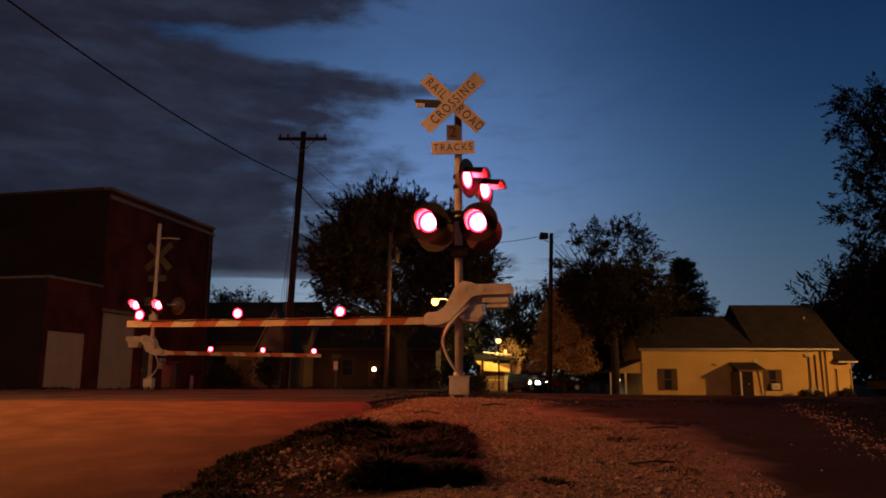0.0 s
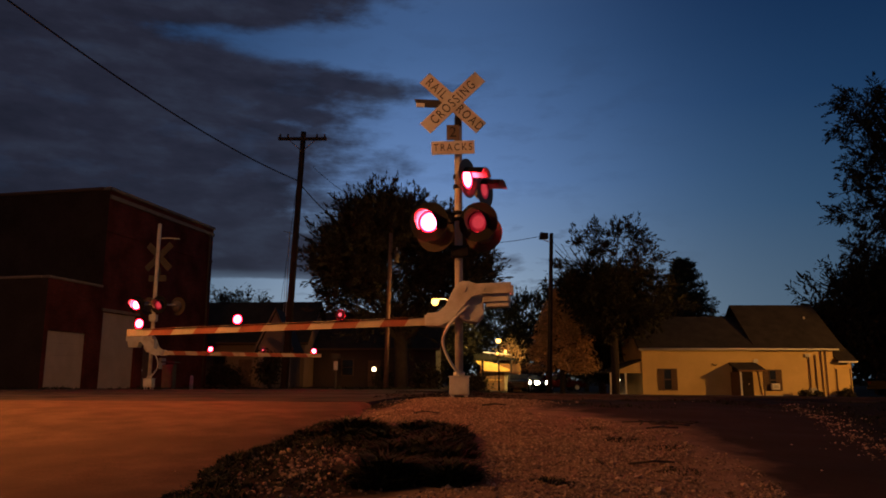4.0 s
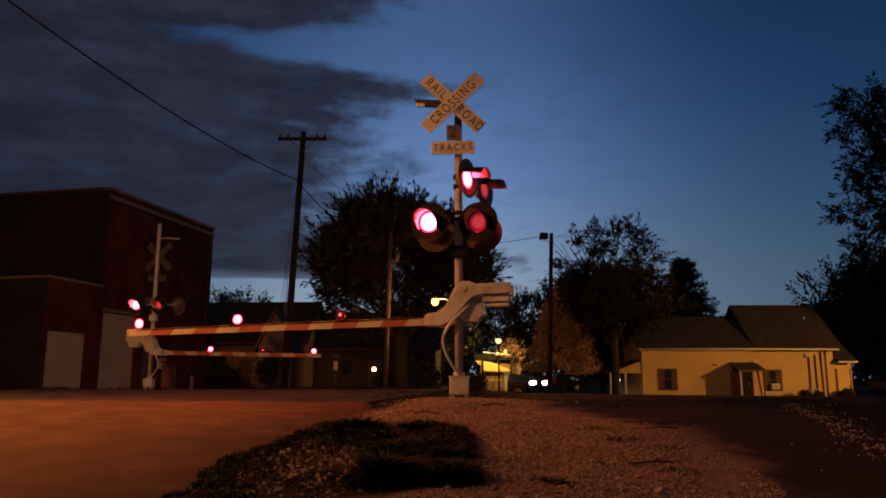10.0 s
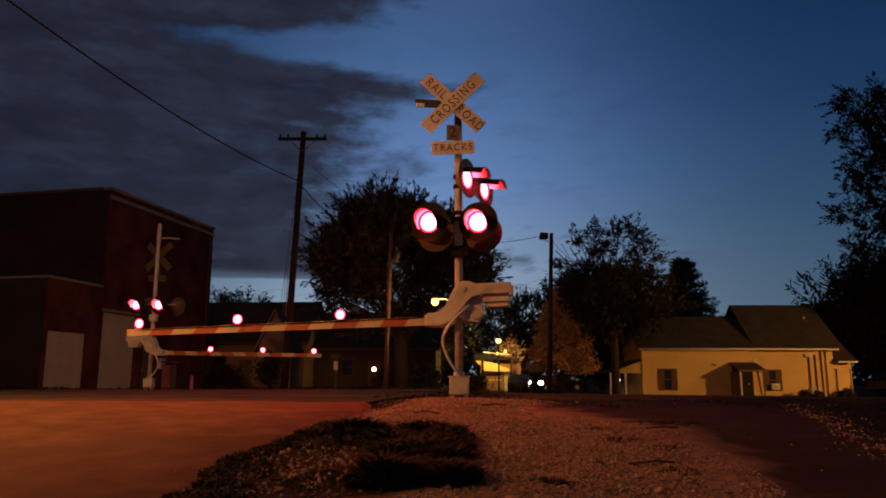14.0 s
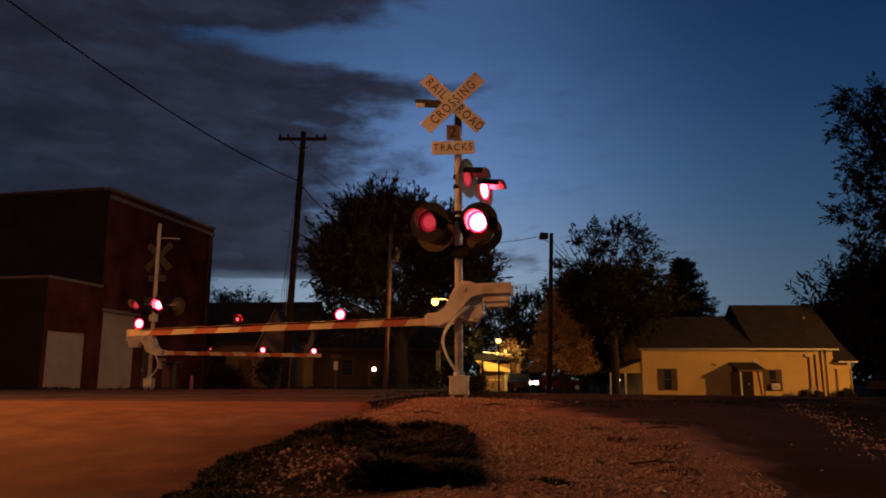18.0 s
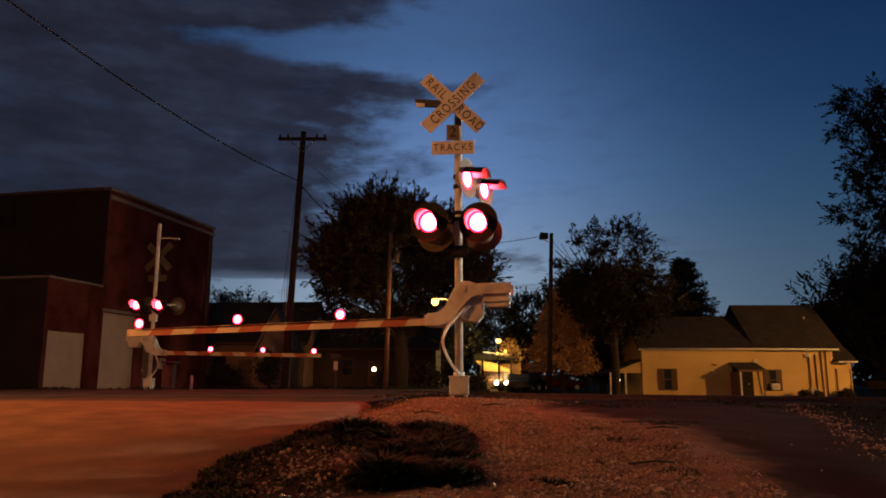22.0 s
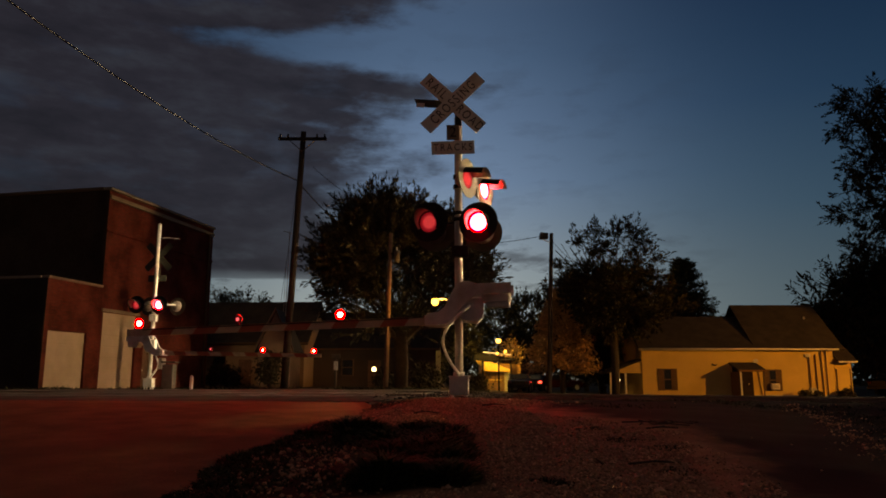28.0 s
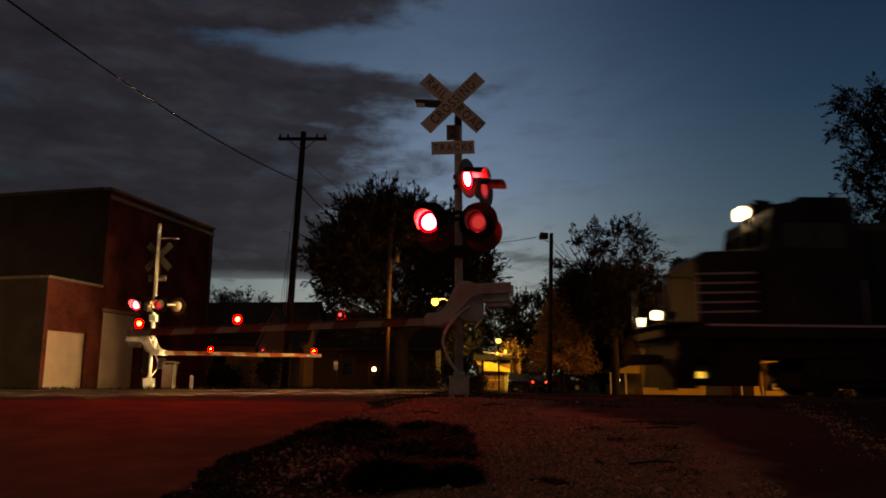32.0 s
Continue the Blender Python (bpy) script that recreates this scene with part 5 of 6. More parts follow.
def tree(label, at, trunk, tall, radius, seed, count, size, leaf, lift=0.4, spread=0.75, limbs=7, stretch=0.6, fuzz=0.28, thick=0.28, fill=0.0, depth=2, name="tree", squash=1.0):
    """A trunk, limbs that fork towards a crown, and leaf blades on the twigs."""
    rng = np.random.RandomState(seed)
    t = empty(name, label, "tree", pose(*at))
    part("trunk", cyl((0, 0, -0.3), (0.15 * rng.randn(), 0.1 * rng.randn(), trunk + 0.3), thick, thick * 0.7, 12), BARK, t)
    out, tips = [], []
    for k in range(limbs):
        a = 6.283 * (k + rng.rand() * 0.6) / limbs
        up = 0.35 + 1.3 * rng.rand() + lift * 0.5
        way = Vector((math.cos(a), math.sin(a), up)).normalized()
        reach = (tall - trunk) * 0.42 * (0.75 + 0.4 * rng.rand()) if way.z > 0.75 else radius * 0.52 * (0.8 + 0.4 * rng.rand())
        branches(rng, (0, 0, trunk * (0.8 + 0.25 * rng.rand())), way, reach, thick * 0.45, depth, out, tips, spread, lift)
    branches(rng, (0, 0, trunk), (0.1 * rng.randn(), 0.1 * rng.randn(), 1), (tall - trunk) * 0.45, thick * 0.6, depth, out, tips, spread * 0.7, lift)
    P = np.array([p for p, _ in tips])
    lo, hi = P.min(0), P.max(0)
    fx, fy, fz = radius / max(1e-3, (hi[0] - lo[0]) / 2), radius * squash / max(1e-3, (hi[1] - lo[1]) / 2), (tall - trunk * 0.8) / max(1e-3, hi[2] - trunk * 0.8)

    def fit(p):
        return Vector((p.x * fx, p.y * fy, trunk * 0.8 + (p.z - trunk * 0.8) * fz if p.z > trunk * 0.8 else p.z))
    bm = bmesh.new()
    for p, q, r0, r1 in out:
        if r0 > thick * 0.12:
            cyl(fit(p), fit(q), r0, r1, 6, bm, False)
    part("branchwork", bm, BARK, t)["kind"] = "stuff"
    spots = [(tuple(fit(p)), tuple(d)) for p, d in tips]
    if fill:
        c = np.array([0, 0, trunk + (tall - trunk) * 0.46])
        for _ in range(int(len(spots) * fill)):
            g = rng.randn(3)
            g = g / np.linalg.norm(g) * rng.rand() ** 0.4
            up = g + np.array([0, 0, 0.35])
            spots.append((tuple(c + g * np.array([radius * 0.86, radius * 0.86 * squash, (tall - trunk) * 0.46]) * (0.85 + 0.25 * rng.rand())), tuple(up / np.linalg.norm(up))))
    v, f = leaves(rng, spots, count, size, fuzz, stretch, 0.30)
    soup("crown", v, f, leaf, t)["kind"] = "stuff"
    return t


def lobed_tree(label, at, trunk, thick, lobes, seed, leaf, size=0.10, spray=0.8, per=22, lift=0.45, limbs=3, gaps=0.0, thin=0.36, dead=()):
    """A trunk with limbs into each lobe of the crown, which is made of leafy sprays. lobes: (x, y, z, rx, ry, rz, sprays)."""
    rng = np.random.RandomState(seed)
    t = empty("tree", label, "tree", pose(*at))
    part("trunk", tube([(0, 0, -0.3), (0.06, 0, trunk * 0.4), (-0.05, 0.05, trunk)], thick, 12), BARK, t)
    bm = bmesh.new()
    verts, total = [], 0
    for x, y, z, rx, ry, rz, n in lobes:
        g = rng.randn(n, 3)
        g /= np.linalg.norm(g, axis=1, keepdims=True)
        reach = 0.35 + 0.65 * rng.rand(n, 1) ** 0.45
        c = np.array([x, y, z]) + g * reach * np.array([rx, ry, rz])
        if gaps:
            keep = [noise.noise((p[0] * 0.75 + seed, p[1] * 0.4, p[2] * 0.95)) > gaps - 0.5 for p in c]
            c, g = c[keep], g[keep]
            n = len(c)
        d = g + np.array([0, 0, lift]) + rng.randn(n, 3) * 0.35
        d /= np.linalg.norm(d, axis=1, keepdims=True)
        long = spray * (0.4 + 1.2 * rng.rand(n, 1) ** 1.8)
        u = rng.rand(n, per, 1)
        side = rng.randn(n, per, 3) * (0.17 * spray * (1.05 - u) + 0.02)
        p = c[:, None] + d[:, None] * (long[:, None] * u) + side
        a = d[:, None] * 0.9 + side / (0.17 * spray) * 0.35 + rng.randn(n, per, 3) * 0.35
        a /= np.linalg.norm(a, axis=2, keepdims=True)
        w = np.cross(a, rng.randn(n, per, 3))
        w /= np.linalg.norm(w, axis=2, keepdims=True) + 1e-6
        k = size * (0.6 + 0.8 * rng.rand(n, per, 1))
        verts.append(np.stack([p - a * k, p + w * k * thin, p + a * k, p - w * k * thin], 2).reshape(-1, 3))
        total += n * per
        for q in range(limbs):
            end = Vector(c[rng.randint(n)])
            root = Vector((0, 0, trunk * (0.75 + 0.25 * rng.rand())))
            bend = root.lerp(end, 0.5) + Vector((rng.randn() * 0.2, rng.randn() * 0.2, 0.25 * (end - root).length * (rng.rand() - 0.2)))
            pts = arc(root, bend, end, 6)
            for i, (p0, p1) in enumerate(zip(pts, pts[1:])):
                cyl(p0, p1, thick * 0.34 * (1 - i / 7.5), thick * 0.34 * (1 - (i + 1) / 7.5), 6, bm, False)
    part("branchwork", bm, BARK, t)["kind"] = "stuff"
    for k, end in enumerate(dead):
        pts = arc((0, 0, trunk), (end[0] * 0.45, end[1], (trunk + end[2]) * 0.5 - 0.3), end, 8)
        bare = part("dead_branch", tube(pts, 0.035, 6), BARK, t, "bare dead limb")
        part("twig", tube(arc(pts[5], pts[6] + Vector((0, 0, 0.5)), pts[7] + Vector((-0.1, 0, 0.9)), 5), 0.018, 5), BARK, bare)
    v = np.concatenate(verts)
    soup("crown", v.tolist(), np.arange(4 * total).reshape(-1, 4).tolist(), leaf, t)["kind"] = "stuff"
    return t


def conifer(label, at, tall, radius, seed, count, size, name="conifer", leaf=None, skirt=0.12):
    rng = np.random.RandomState(seed)
    t = empty(name, label, "tree", pose(*at))
    part("trunk", cyl((0, 0, -0.3), (0, 0, tall * 0.97), 0.2, 0.03, 10), BARK, t)
    spots = []
    bm = bmesh.new()
    n = 230
    tier = 10 if leaf is None else 1
    for k in range(n):
        h = ((k - k % tier) / n) ** 0.9 + 0.008 * rng.rand()
        z = tall * (skirt + (0.97 - skirt) * h)
        r = radius * max(0.0, 1 - h) ** 0.8 * (0.78 + 0.32 * rng.rand()) + 0.12
        a = rng.rand() * 6.283
        tip = Vector((r * math.cos(a), r * math.sin(a), z - 0.06 * r + 0.25 * rng.rand()))
        cyl((0, 0, z), tip, 0.04, 0.01, 5, bm, False)
        d = (tip - Vector((0, 0, z))).normalized()
        for j in range(7):
            spots.append((tuple(Vector((0, 0, z)).lerp(tip, 0.25 + 0.75 * j / 6)), tuple(d)))
    part("branchwork", bm, BARK, t)["kind"] = "stuff"
    v, f = leaves(rng, spots, count, size, 0.13, 0.35)
    soup("crown", v, f, leaf or CONIFER, t)["kind"] = "stuff"
    return t


def shrub(label, at, r, h, seed, count=900):
    rng = np.random.RandomState(seed)
    t = empty("shrub", label, "shrub", pose(*at))
    bm = bmesh.new()
    spots = []
    for k in range(14):
        a, e = rng.rand() * 6.283, 0.3 + rng.rand()
        tip = Vector((math.cos(a) * r * math.cos(e) * 0.8, math.sin(a) * r * math.cos(e) * 0.8, h * math.sin(e) * 0.85))
        cyl((0, 0, 0), tip, 0.03, 0.01, 5, bm, False)
        for j in range(4):
            spots.append((tuple(tip * (0.4 + 0.2 * j)), tuple(tip.normalized())))
    part("stem_cluster", bm, BARK, t)["kind"] = "stuff"
    v, f = leaves(rng, spots, count, 0.11, r * 0.2, 0.1)
    v = [(x, y, max(z, 0.02)) for x, y, z in v]
    soup("foliage", v, f, LEAF, t)["kind"] = "stuff"
    return t


def far_woods():
    rng = np.random.RandomState(5)
    spots = []
    for k in range(420):
        a = radians(-75 + 150 * rng.rand())
        d = 115 + 60 * rng.rand()
        h = (3.2 + 3.0 * noise.noise((a * 6, 1, 1)) + 2.0 * rng.rand())
        spots += [((d * math.sin(a), d * math.cos(a), -0.6 + h * j / 4), (0, 0, 1)) for j in range(5)]
    v, f = leaves(rng, spots, 16000, 0.7, 0.9, 0.5)
    v = [(x, y, max(z, -0.6)) for x, y, z in v]
    tagged(soup("far_woods", v, f, LEAF), "far dark line of woods on the horizon", "woods", kind="stuff")


def place_trees():
    far_woods()
    lobed_tree("big dark domed maple beyond the tracks", (-2.25, 39.5, -0.3), 3.2, 0.36, [
        (0.0, 0.0, 7.6, 3.9, 3.4, 2.5, 1250), (-0.7, 0.0, 8.8, 2.5, 2.4, 1.6, 560), (-3.0, 0.0, 7.1, 1.7, 2.4, 1.6, 430), (3.0, 0.0, 6.7, 1.7, 2.2, 1.6, 330),
        (1.6, 0.3, 8.3, 1.8, 2.0, 1.3, 260), (-3.1, 0.2, 5.4, 1.4, 2.0, 1.0, 150), (0.4, 0.0, 5.0, 3.6, 2.6, 1.2, 230), (3.9, 0.0, 5.8, 1.0, 1.4, 0.7, 80), (-1.0, 0.0, 3.9, 2.6, 2.0, 0.8, 90)], 21, LEAF, 0.16, 1.2, 26, 0.6, 2, 0.22, 0.22)
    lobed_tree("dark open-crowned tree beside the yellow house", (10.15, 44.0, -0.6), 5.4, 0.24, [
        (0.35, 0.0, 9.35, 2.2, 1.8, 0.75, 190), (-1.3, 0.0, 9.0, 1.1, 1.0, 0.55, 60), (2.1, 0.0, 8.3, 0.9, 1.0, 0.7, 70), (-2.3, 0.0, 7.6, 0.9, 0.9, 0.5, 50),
        (-0.5, 0.0, 6.3, 2.8, 2.2, 1.2, 900), (0.5, 0.0, 4.9, 2.5, 2.0, 1.2, 800), (2.3, 0.2, 6.6, 0.9, 1.0, 0.9, 90)], 33, LEAF_DIM, 0.12, 0.75, 22, 0.2, 4, 0.30, 0.28, ((-3.3, 0.0, 8.7), (-2.4, 0.1, 8.9), (0.7, 0.0, 10.7)))
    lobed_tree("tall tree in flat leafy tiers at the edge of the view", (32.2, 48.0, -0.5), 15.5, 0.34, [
        (-1.3 - 1.9 * (k * 37 % 11) / 10 - 0.8 * (k % 2), 0.3 * (k % 3), 8.4 + 0.72 * k, 2.5 - 0.05 * k, 1.6, 0.24, 48) for k in range(18)] + [(0.0, 0.0, 14.0, 1.4, 1.5, 6.0, 160)], 51, LEAF_DIM, 0.15, 0.95, 24, -0.1, 4, 0.22, 0.28)
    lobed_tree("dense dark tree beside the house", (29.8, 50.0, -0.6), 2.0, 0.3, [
        (0.0, 0.0, 4.6, 4.2, 2.8, 3.2, 900), (1.2, 0.0, 7.3, 2.4, 2.2, 1.5, 300), (-3.0, 0.0, 4.6, 1.8, 2.0, 1.5, 240)], 53, LEAF_DIM, 0.13, 0.7, 20, 0.3)
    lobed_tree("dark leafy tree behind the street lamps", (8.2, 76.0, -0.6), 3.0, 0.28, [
        (0.6, 0.0, 7.0, 2.7, 2.2, 2.6, 420), (-2.4, 0.0, 6.2, 2.0, 2.0, 2.2, 260), (-5.4, 0.0, 5.4, 2.0, 2.0, 2.4, 220)], 65, LEAF_DIM, 0.15, 0.9, 18, 0.5)
    tree("dense dark tree behind the open-crowned one", (11.2, 52.0, -0.6), 0.8, 9.2, 4.0, 35, 20000, 0.19, LEAF_DIM, fill=1.3, limbs=7)
    tree("dense dark tree behind the house roof", (16.0, 56.0, -0.6), 0.8, 8.2, 4.0, 36, 16000, 0.20, LEAF_DIM, fill=1.3, limbs=7)
    conifer("dark pointed conifer behind the house", (20.5, 62.0, -0.6), 11.5, 4.5, 41, 30000, 0.11)
    tree("dense dark tree beyond the house end", (34.0, 56.0, -0.6), 0.8, 12.0, 4.6, 57, 16000, 0.22, LEAF_DIM, fill=1.6, limbs=8)
    conifer("tapering tree with yellow-brown leaves lit by street lamps", (7.55, 47.0, -0.6), 6.6, 2.25, 61, 26000, 0.085, "tree", LEAFY, 0.22)
    tree("small yellow-lit tree by the shop", (5.9, 66.0, -0.6), 1.4, 4.2, 1.0, 63, 1500, 0.14, LEAFY, fill=0.5)
    tree("dark tree behind the big maple", (-1.5, 66.0, -0.6), 2.0, 8.5, 5.5, 67, 8000, 0.26, LEAF_DIM, fill=0.9, limbs=8)
    for x, y, r, h, s in ((-27.5, 92, 1.6, 11.9, 71), (-25.0, 90, 2.2, 12.2, 72), (-22.3, 92, 1.5, 11.2, 73), (-15.8, 100, 2.0, 10.0, 74)):
        tree("distant tree top over the roofs", (x, y, -0.6), 5.0, h, r, s, 4500, 0.20, LEAF, fill=1.0, limbs=6)
    for x, y, r, h, s in ((-9.5, 72, 3.0, 5.6, 110), (-4.5, 74, 3.5, 6.5, 111), (9.5, 80, 4.0, 8.0, 112), (15.0, 78, 4.2, 7.5, 113), (21, 80, 4.0, 6.0, 114), (1.0, 78, 4.0, 8.5, 115)):
        tree("dark bushy tree along the side street", (x, y, -0.6), 0.8, h, r, s, 5000, 0.28, LEAF_DIM, fill=1.6, limbs=7)
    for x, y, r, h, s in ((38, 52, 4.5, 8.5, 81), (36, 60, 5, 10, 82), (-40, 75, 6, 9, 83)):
        tree("dark tree in the distance", (x, y, -0.6), 2.0, h, r, s, 6000, 0.28, LEAF_DIM, fill=1.0, limbs=7)
    for x, y, r, h, s in ((-13.5, 47.0, 0.85, 1.5, 91), (-9.75, 42.0, 1.1, 2.1, 92), (-14.6, 48, 0.6, 1.8, 94), (21.4, 44.2, 0.4, 0.55, 95), (22.2, 44.3, 0.35, 0.5, 96), (24.0, 44.4, 0.5, 0.6, 97), (-1.0, 44, 1.2, 1.4, 98), (1.8, 45, 1.0, 1.1, 99), (-3.4, 43, 0.7, 1.0, 100)):
        shrub("dark rounded leafy garden shrub", (x, y, height(x, y) - 0.03), r, h, s, 1500)


place_trees()
build_loose_ground()
build_weeds()



def twigs():
    rng = np.random.RandomState(8)
    for x, y, n in ((1.95, 7.2, 4), (2.25, 7.4, 3), (0.7, 9.4, 2), (1.3, 5.4, 2), (-0.2, 8.6, 2), (1.7, 9.6, 2)):
        for _ in range(n):
            a, l = rng.rand() * 3.14, 0.08 + 0.16 * rng.rand()
            px, py = x + rng.randn() * 0.12, y + rng.randn() * 0.1
            dx, dy = math.cos(a) * l, math.sin(a) * l * 0.5
            t = empty("twig", "dark fallen twig lying on gravel", "twig", pose(px, py, height(px, py) + 0.012))
            part("stick", tube([(-dx, -dy, 0), (0, 0, 0.008 + 0.01 * rng.rand()), (dx, dy, 0.002)], 0.007, 5), BARK, t)
            part("side_shoot", tube([(0, 0, 0.008), (dx * 0.3 - dy * 0.4, dy * 0.3 + dx * 0.4, 0.03)], 0.004, 5), BARK, t)


twigs()

# ---- locomotive ----


def locomotive():
    """A road locomotive; its front faces -x and stands at x = 0; z = 0 is the rail top; local y = 0 the track's middle."""
    g = empty("locomotive", "black freight locomotive with white stripes and bright headlights", "locomotive", pose(120, TRACKS[1], 0))
    P = part
    P("frame_sill", box((20.6, 3.0, 0.32), (11.2, 0, 1.52), 0.02), LOCO, g)
    P("underframe", box((19.0, 2.4, 0.46), (11.2, 0, 1.15), 0.02), UNDER, g)
    P("sill_stripe", box((19.6, 0.01, 0.055), (11.0, -1.507, 1.67)), STRIPE, g, "white reflective sill stripe")
    P("pilot", prism([(0.35, 0.18), (0.9, 0.18), (0.9, 1.40), (0.62, 1.40), (0.42, 0.9)], 2.9, "y"), LOCO, g)
    P("anticlimber", box((0.35, 2.4, 0.22), (0.35, 0, 1.48), 0.03), LOCO, g)
    P("coupler", prism([(-0.35, 0.72), (0.5, 0.78), (0.5, 1.0), (-0.35, 1.02)], 0.28, "y", bevel=0.03), UNDER, g)
    # short hood with its sloping top, and the cab
    P("nose", prism([(1.10, 1.68), (2.65, 1.68), (2.65, 3.58), (1.30, 3.50), (1.10, 3.32)], 2.2, "y", bevel=0.05), LOCO, g, "black short hood")
    for k in range(5):
        z = 1.98 + 0.235 * k
        P("nose_stripe", prism([(1.14, z), (2.6, z + 0.04), (2.6, z + 0.085), (1.14, z + 0.045)], 0.01, "y", -1.108), STRIPE, g, "white slanting nose stripe")
    cab = P("cab", prism([(2.65, 1.68), (4.9, 1.68), (4.9, 4.20), (2.84, 4.20), (2.72, 3.55)], 3.0, "y"), LOCO, g, "black locomotive cab")
    for s in (-1, 1):
        P("cab_brow", prism([(4.9, 4.205), (4.9, 4.60), (4.65, 4.66), (3.15, 4.66), (2.90, 4.54), (2.84, 4.205)], 1.15, "y", s * 0.925), LOCO, cab)
    P("cab_roof", box((1.3, 2.6, 0.20), (4.30, 0, 4.765), 0.03), LOCO, g)
    for y in (-1.0, -0.34, 0.34, 1.0):
        P("windscreen", box((0.02, 0.5, 0.5), (2.76, y, 3.92), 0.004, pose(0, 0, 0, 0, 3)), GLASS, cab)
    for x in (3.45, 4.25):
        P("side_window", box((0.72, 0.02, 0.62), (x, -1.508, 3.85), 0.004), GLASS, cab)
    P("number_board", box((0.03, 0.5, 0.20), (2.82, -0.75, 4.38), 0.01), STRIPE, cab)
    # headlight: a recessed barrel between the number boards, with its bright rim
    hl = new("headlight")
    hl.parent = g
    hl["label"] = "twin bright headlight over the windscreen"
    for y in (-0.16, 0.16):
        # deep black barrel, added to narrow the beam
        P("barrel", cyl((2.76, y, 4.70), (3.58, y, 4.69), 0.112, seg=20, caps=False), BLACKMATT, hl)
        P("beam", cyl((3.54, y, 4.691), (3.56, y, 4.6905), 0.085, seg=20), HEADLIGHT, hl)
        bm = bmesh.new()
        a = [bm.verts.new((2.70, y + 0.17 * math.cos(6.2832 * k / 20), 4.71 + 0.17 * math.sin(6.2832 * k / 20))) for k in range(20)]
        b = [bm.verts.new((2.86, y + 0.118 * math.cos(6.2832 * k / 20), 4.71 + 0.118 * math.sin(6.2832 * k / 20))) for k in range(20)]
        for k in range(20):
            bm.faces.new((a[k], a[(k + 1) % 20], b[(k + 1) % 20], b[k]))
        P("rim", bm, REFLECTOR, hl, "glowing headlight rim")
    P("hood_plate", box((0.95, 0.72, 0.03), (3.25, 0, 4.895), 0.008), LOCO, hl)
    for y in (-0.36, 0.36):
        P("cheek_plate", box((0.85, 0.03, 0.36), (3.30, y, 4.70), 0.006), LOCO, hl)
    # ditch lights on the front deck, the far one turned outwards
    for y, turn in ((-1.05, 8.5), (1.05, -18)):
        d = new("ditch_light")
        d.parent, d.matrix_basis = g, pose(0.42 if turn < 0 else 0.22, y, 1.92, 0, 0, turn)
        # this barrel's depth is made up to cut off the beam's edges
        P("barrel", cyl((-0.10, 0, 0), (0.30, 0, 0), 0.105, seg=18, caps=False), BLACKMATT, d)
        P("beam", cyl((0.28, 0, 0), (0.29, 0, 0), 0.085, seg=18), DITCH, d)
        P("back_cap", cyl((0.295, 0, 0), (0.315, 0, 0), 0.108, seg=18), LOCO, d)
        bm = cyl((-0.16, 0, 0), (-0.06, 0, 0), 0.112, seg=18, caps=False)
        P("rim", bm, REFLECTOR, d)
        P("stand", box((0.12, 0.12, 0.24), (0.1, 0, -0.20), 0.01), LOCO, d)
    # walkway steps, lit from a step light
    for x in (0.80, 19.9):
        for s in (-1, 1):
            for k in range(4):
                P("step", box((0.62, 0.30, 0.03), (x, s * 1.38, 0.40 + 0.30 * k), 0.006), UNDER, g)
            for dx in (-0.34, 0.34):
                P("step_side", box((0.03, 0.30, 1.30), (x + dx, s * 1.38, 0.90), 0.006), LOCO, g)
    P("step_light", box((0.62, 0.012, 0.15), (0.80, -1.30, 0.50), 0.004), STEPLIGHT, g, "yellow-lit step")
    P("walkway", box((16.0, 3.0, 0.05), (12.7, 0, 1.71), 0.01), UNDER, g)
    P("front_deck", box((1.6, 3.0, 0.05), (0.95, 0, 1.71), 0.01), UNDER, g)
    # long hood in sections, with doors, radiators and fans
    for a, b, w, h in ((4.7, 9.4, 1.9, 4.35), (9.4, 14.6, 1.9, 4.45), (14.6, 20.6, 2.1, 4.60)):
        P("long_hood", prism([(-w / 2, 1.7), (w / 2, 1.7), (w / 2, h - 0.25), (w / 2 - 0.25, h), (-w / 2 + 0.25, h), (-w / 2, h - 0.25)], b - a, "x", (a + b) / 2, bevel=0.02), LOCO, g)
    for k in range(22):
        P("hood_door", box((0.58, 0.02, 1.75), (5.15 + 0.64 * k, -0.965 if k < 15 else -1.065, 2.75), 0.008), LOCO, g)
    for x in (15.8, 17.4, 19.0):
        P("radiator_grille", box((1.3, 0.03, 0.9), (x, -1.07, 3.8), 0.01), UNDER, g)
        P("roof_fan", cyl((x, 0, 4.58), (x, 0, 4.72), 0.55, seg=20), UNDER, g)
    P("exhaust", box((0.7, 0.5, 0.25), (9.9, 0, 4.55), 0.03), UNDER, g)
    P("air_horn", tube([(3.4, -0.3, 4.8), (3.4, -0.3, 4.95), (3.0, -0.3, 4.98)], 0.05), UNDER, g)
    # handrails
    for s in (-1.46, 1.46):
        posts = [0.25, 1.0] + [5.0 + 1.75 * k for k in range(9)]
        for x in posts:
            P("stanchion", cyl((x, s, 1.72), (x, s, 2.78), 0.018, seg=6), STRIPE, g)
        P("handrail", cyl((4.9, s, 2.78), (19.1, s, 2.78), 0.018, seg=6), LOCO, g)
        P("handrail", tube([(0.25, s, 2.78), (0.7, s, 2.80), (1.0, s, 2.72), (1.05, s, 1.7)], 0.018, 6), LOCO, g)
    P("handrail", tube([(0.2, -1.4, 2.7), (0.15, 0, 2.72), (0.2, 1.4, 2.7)], 0.018, 6), LOCO, g)
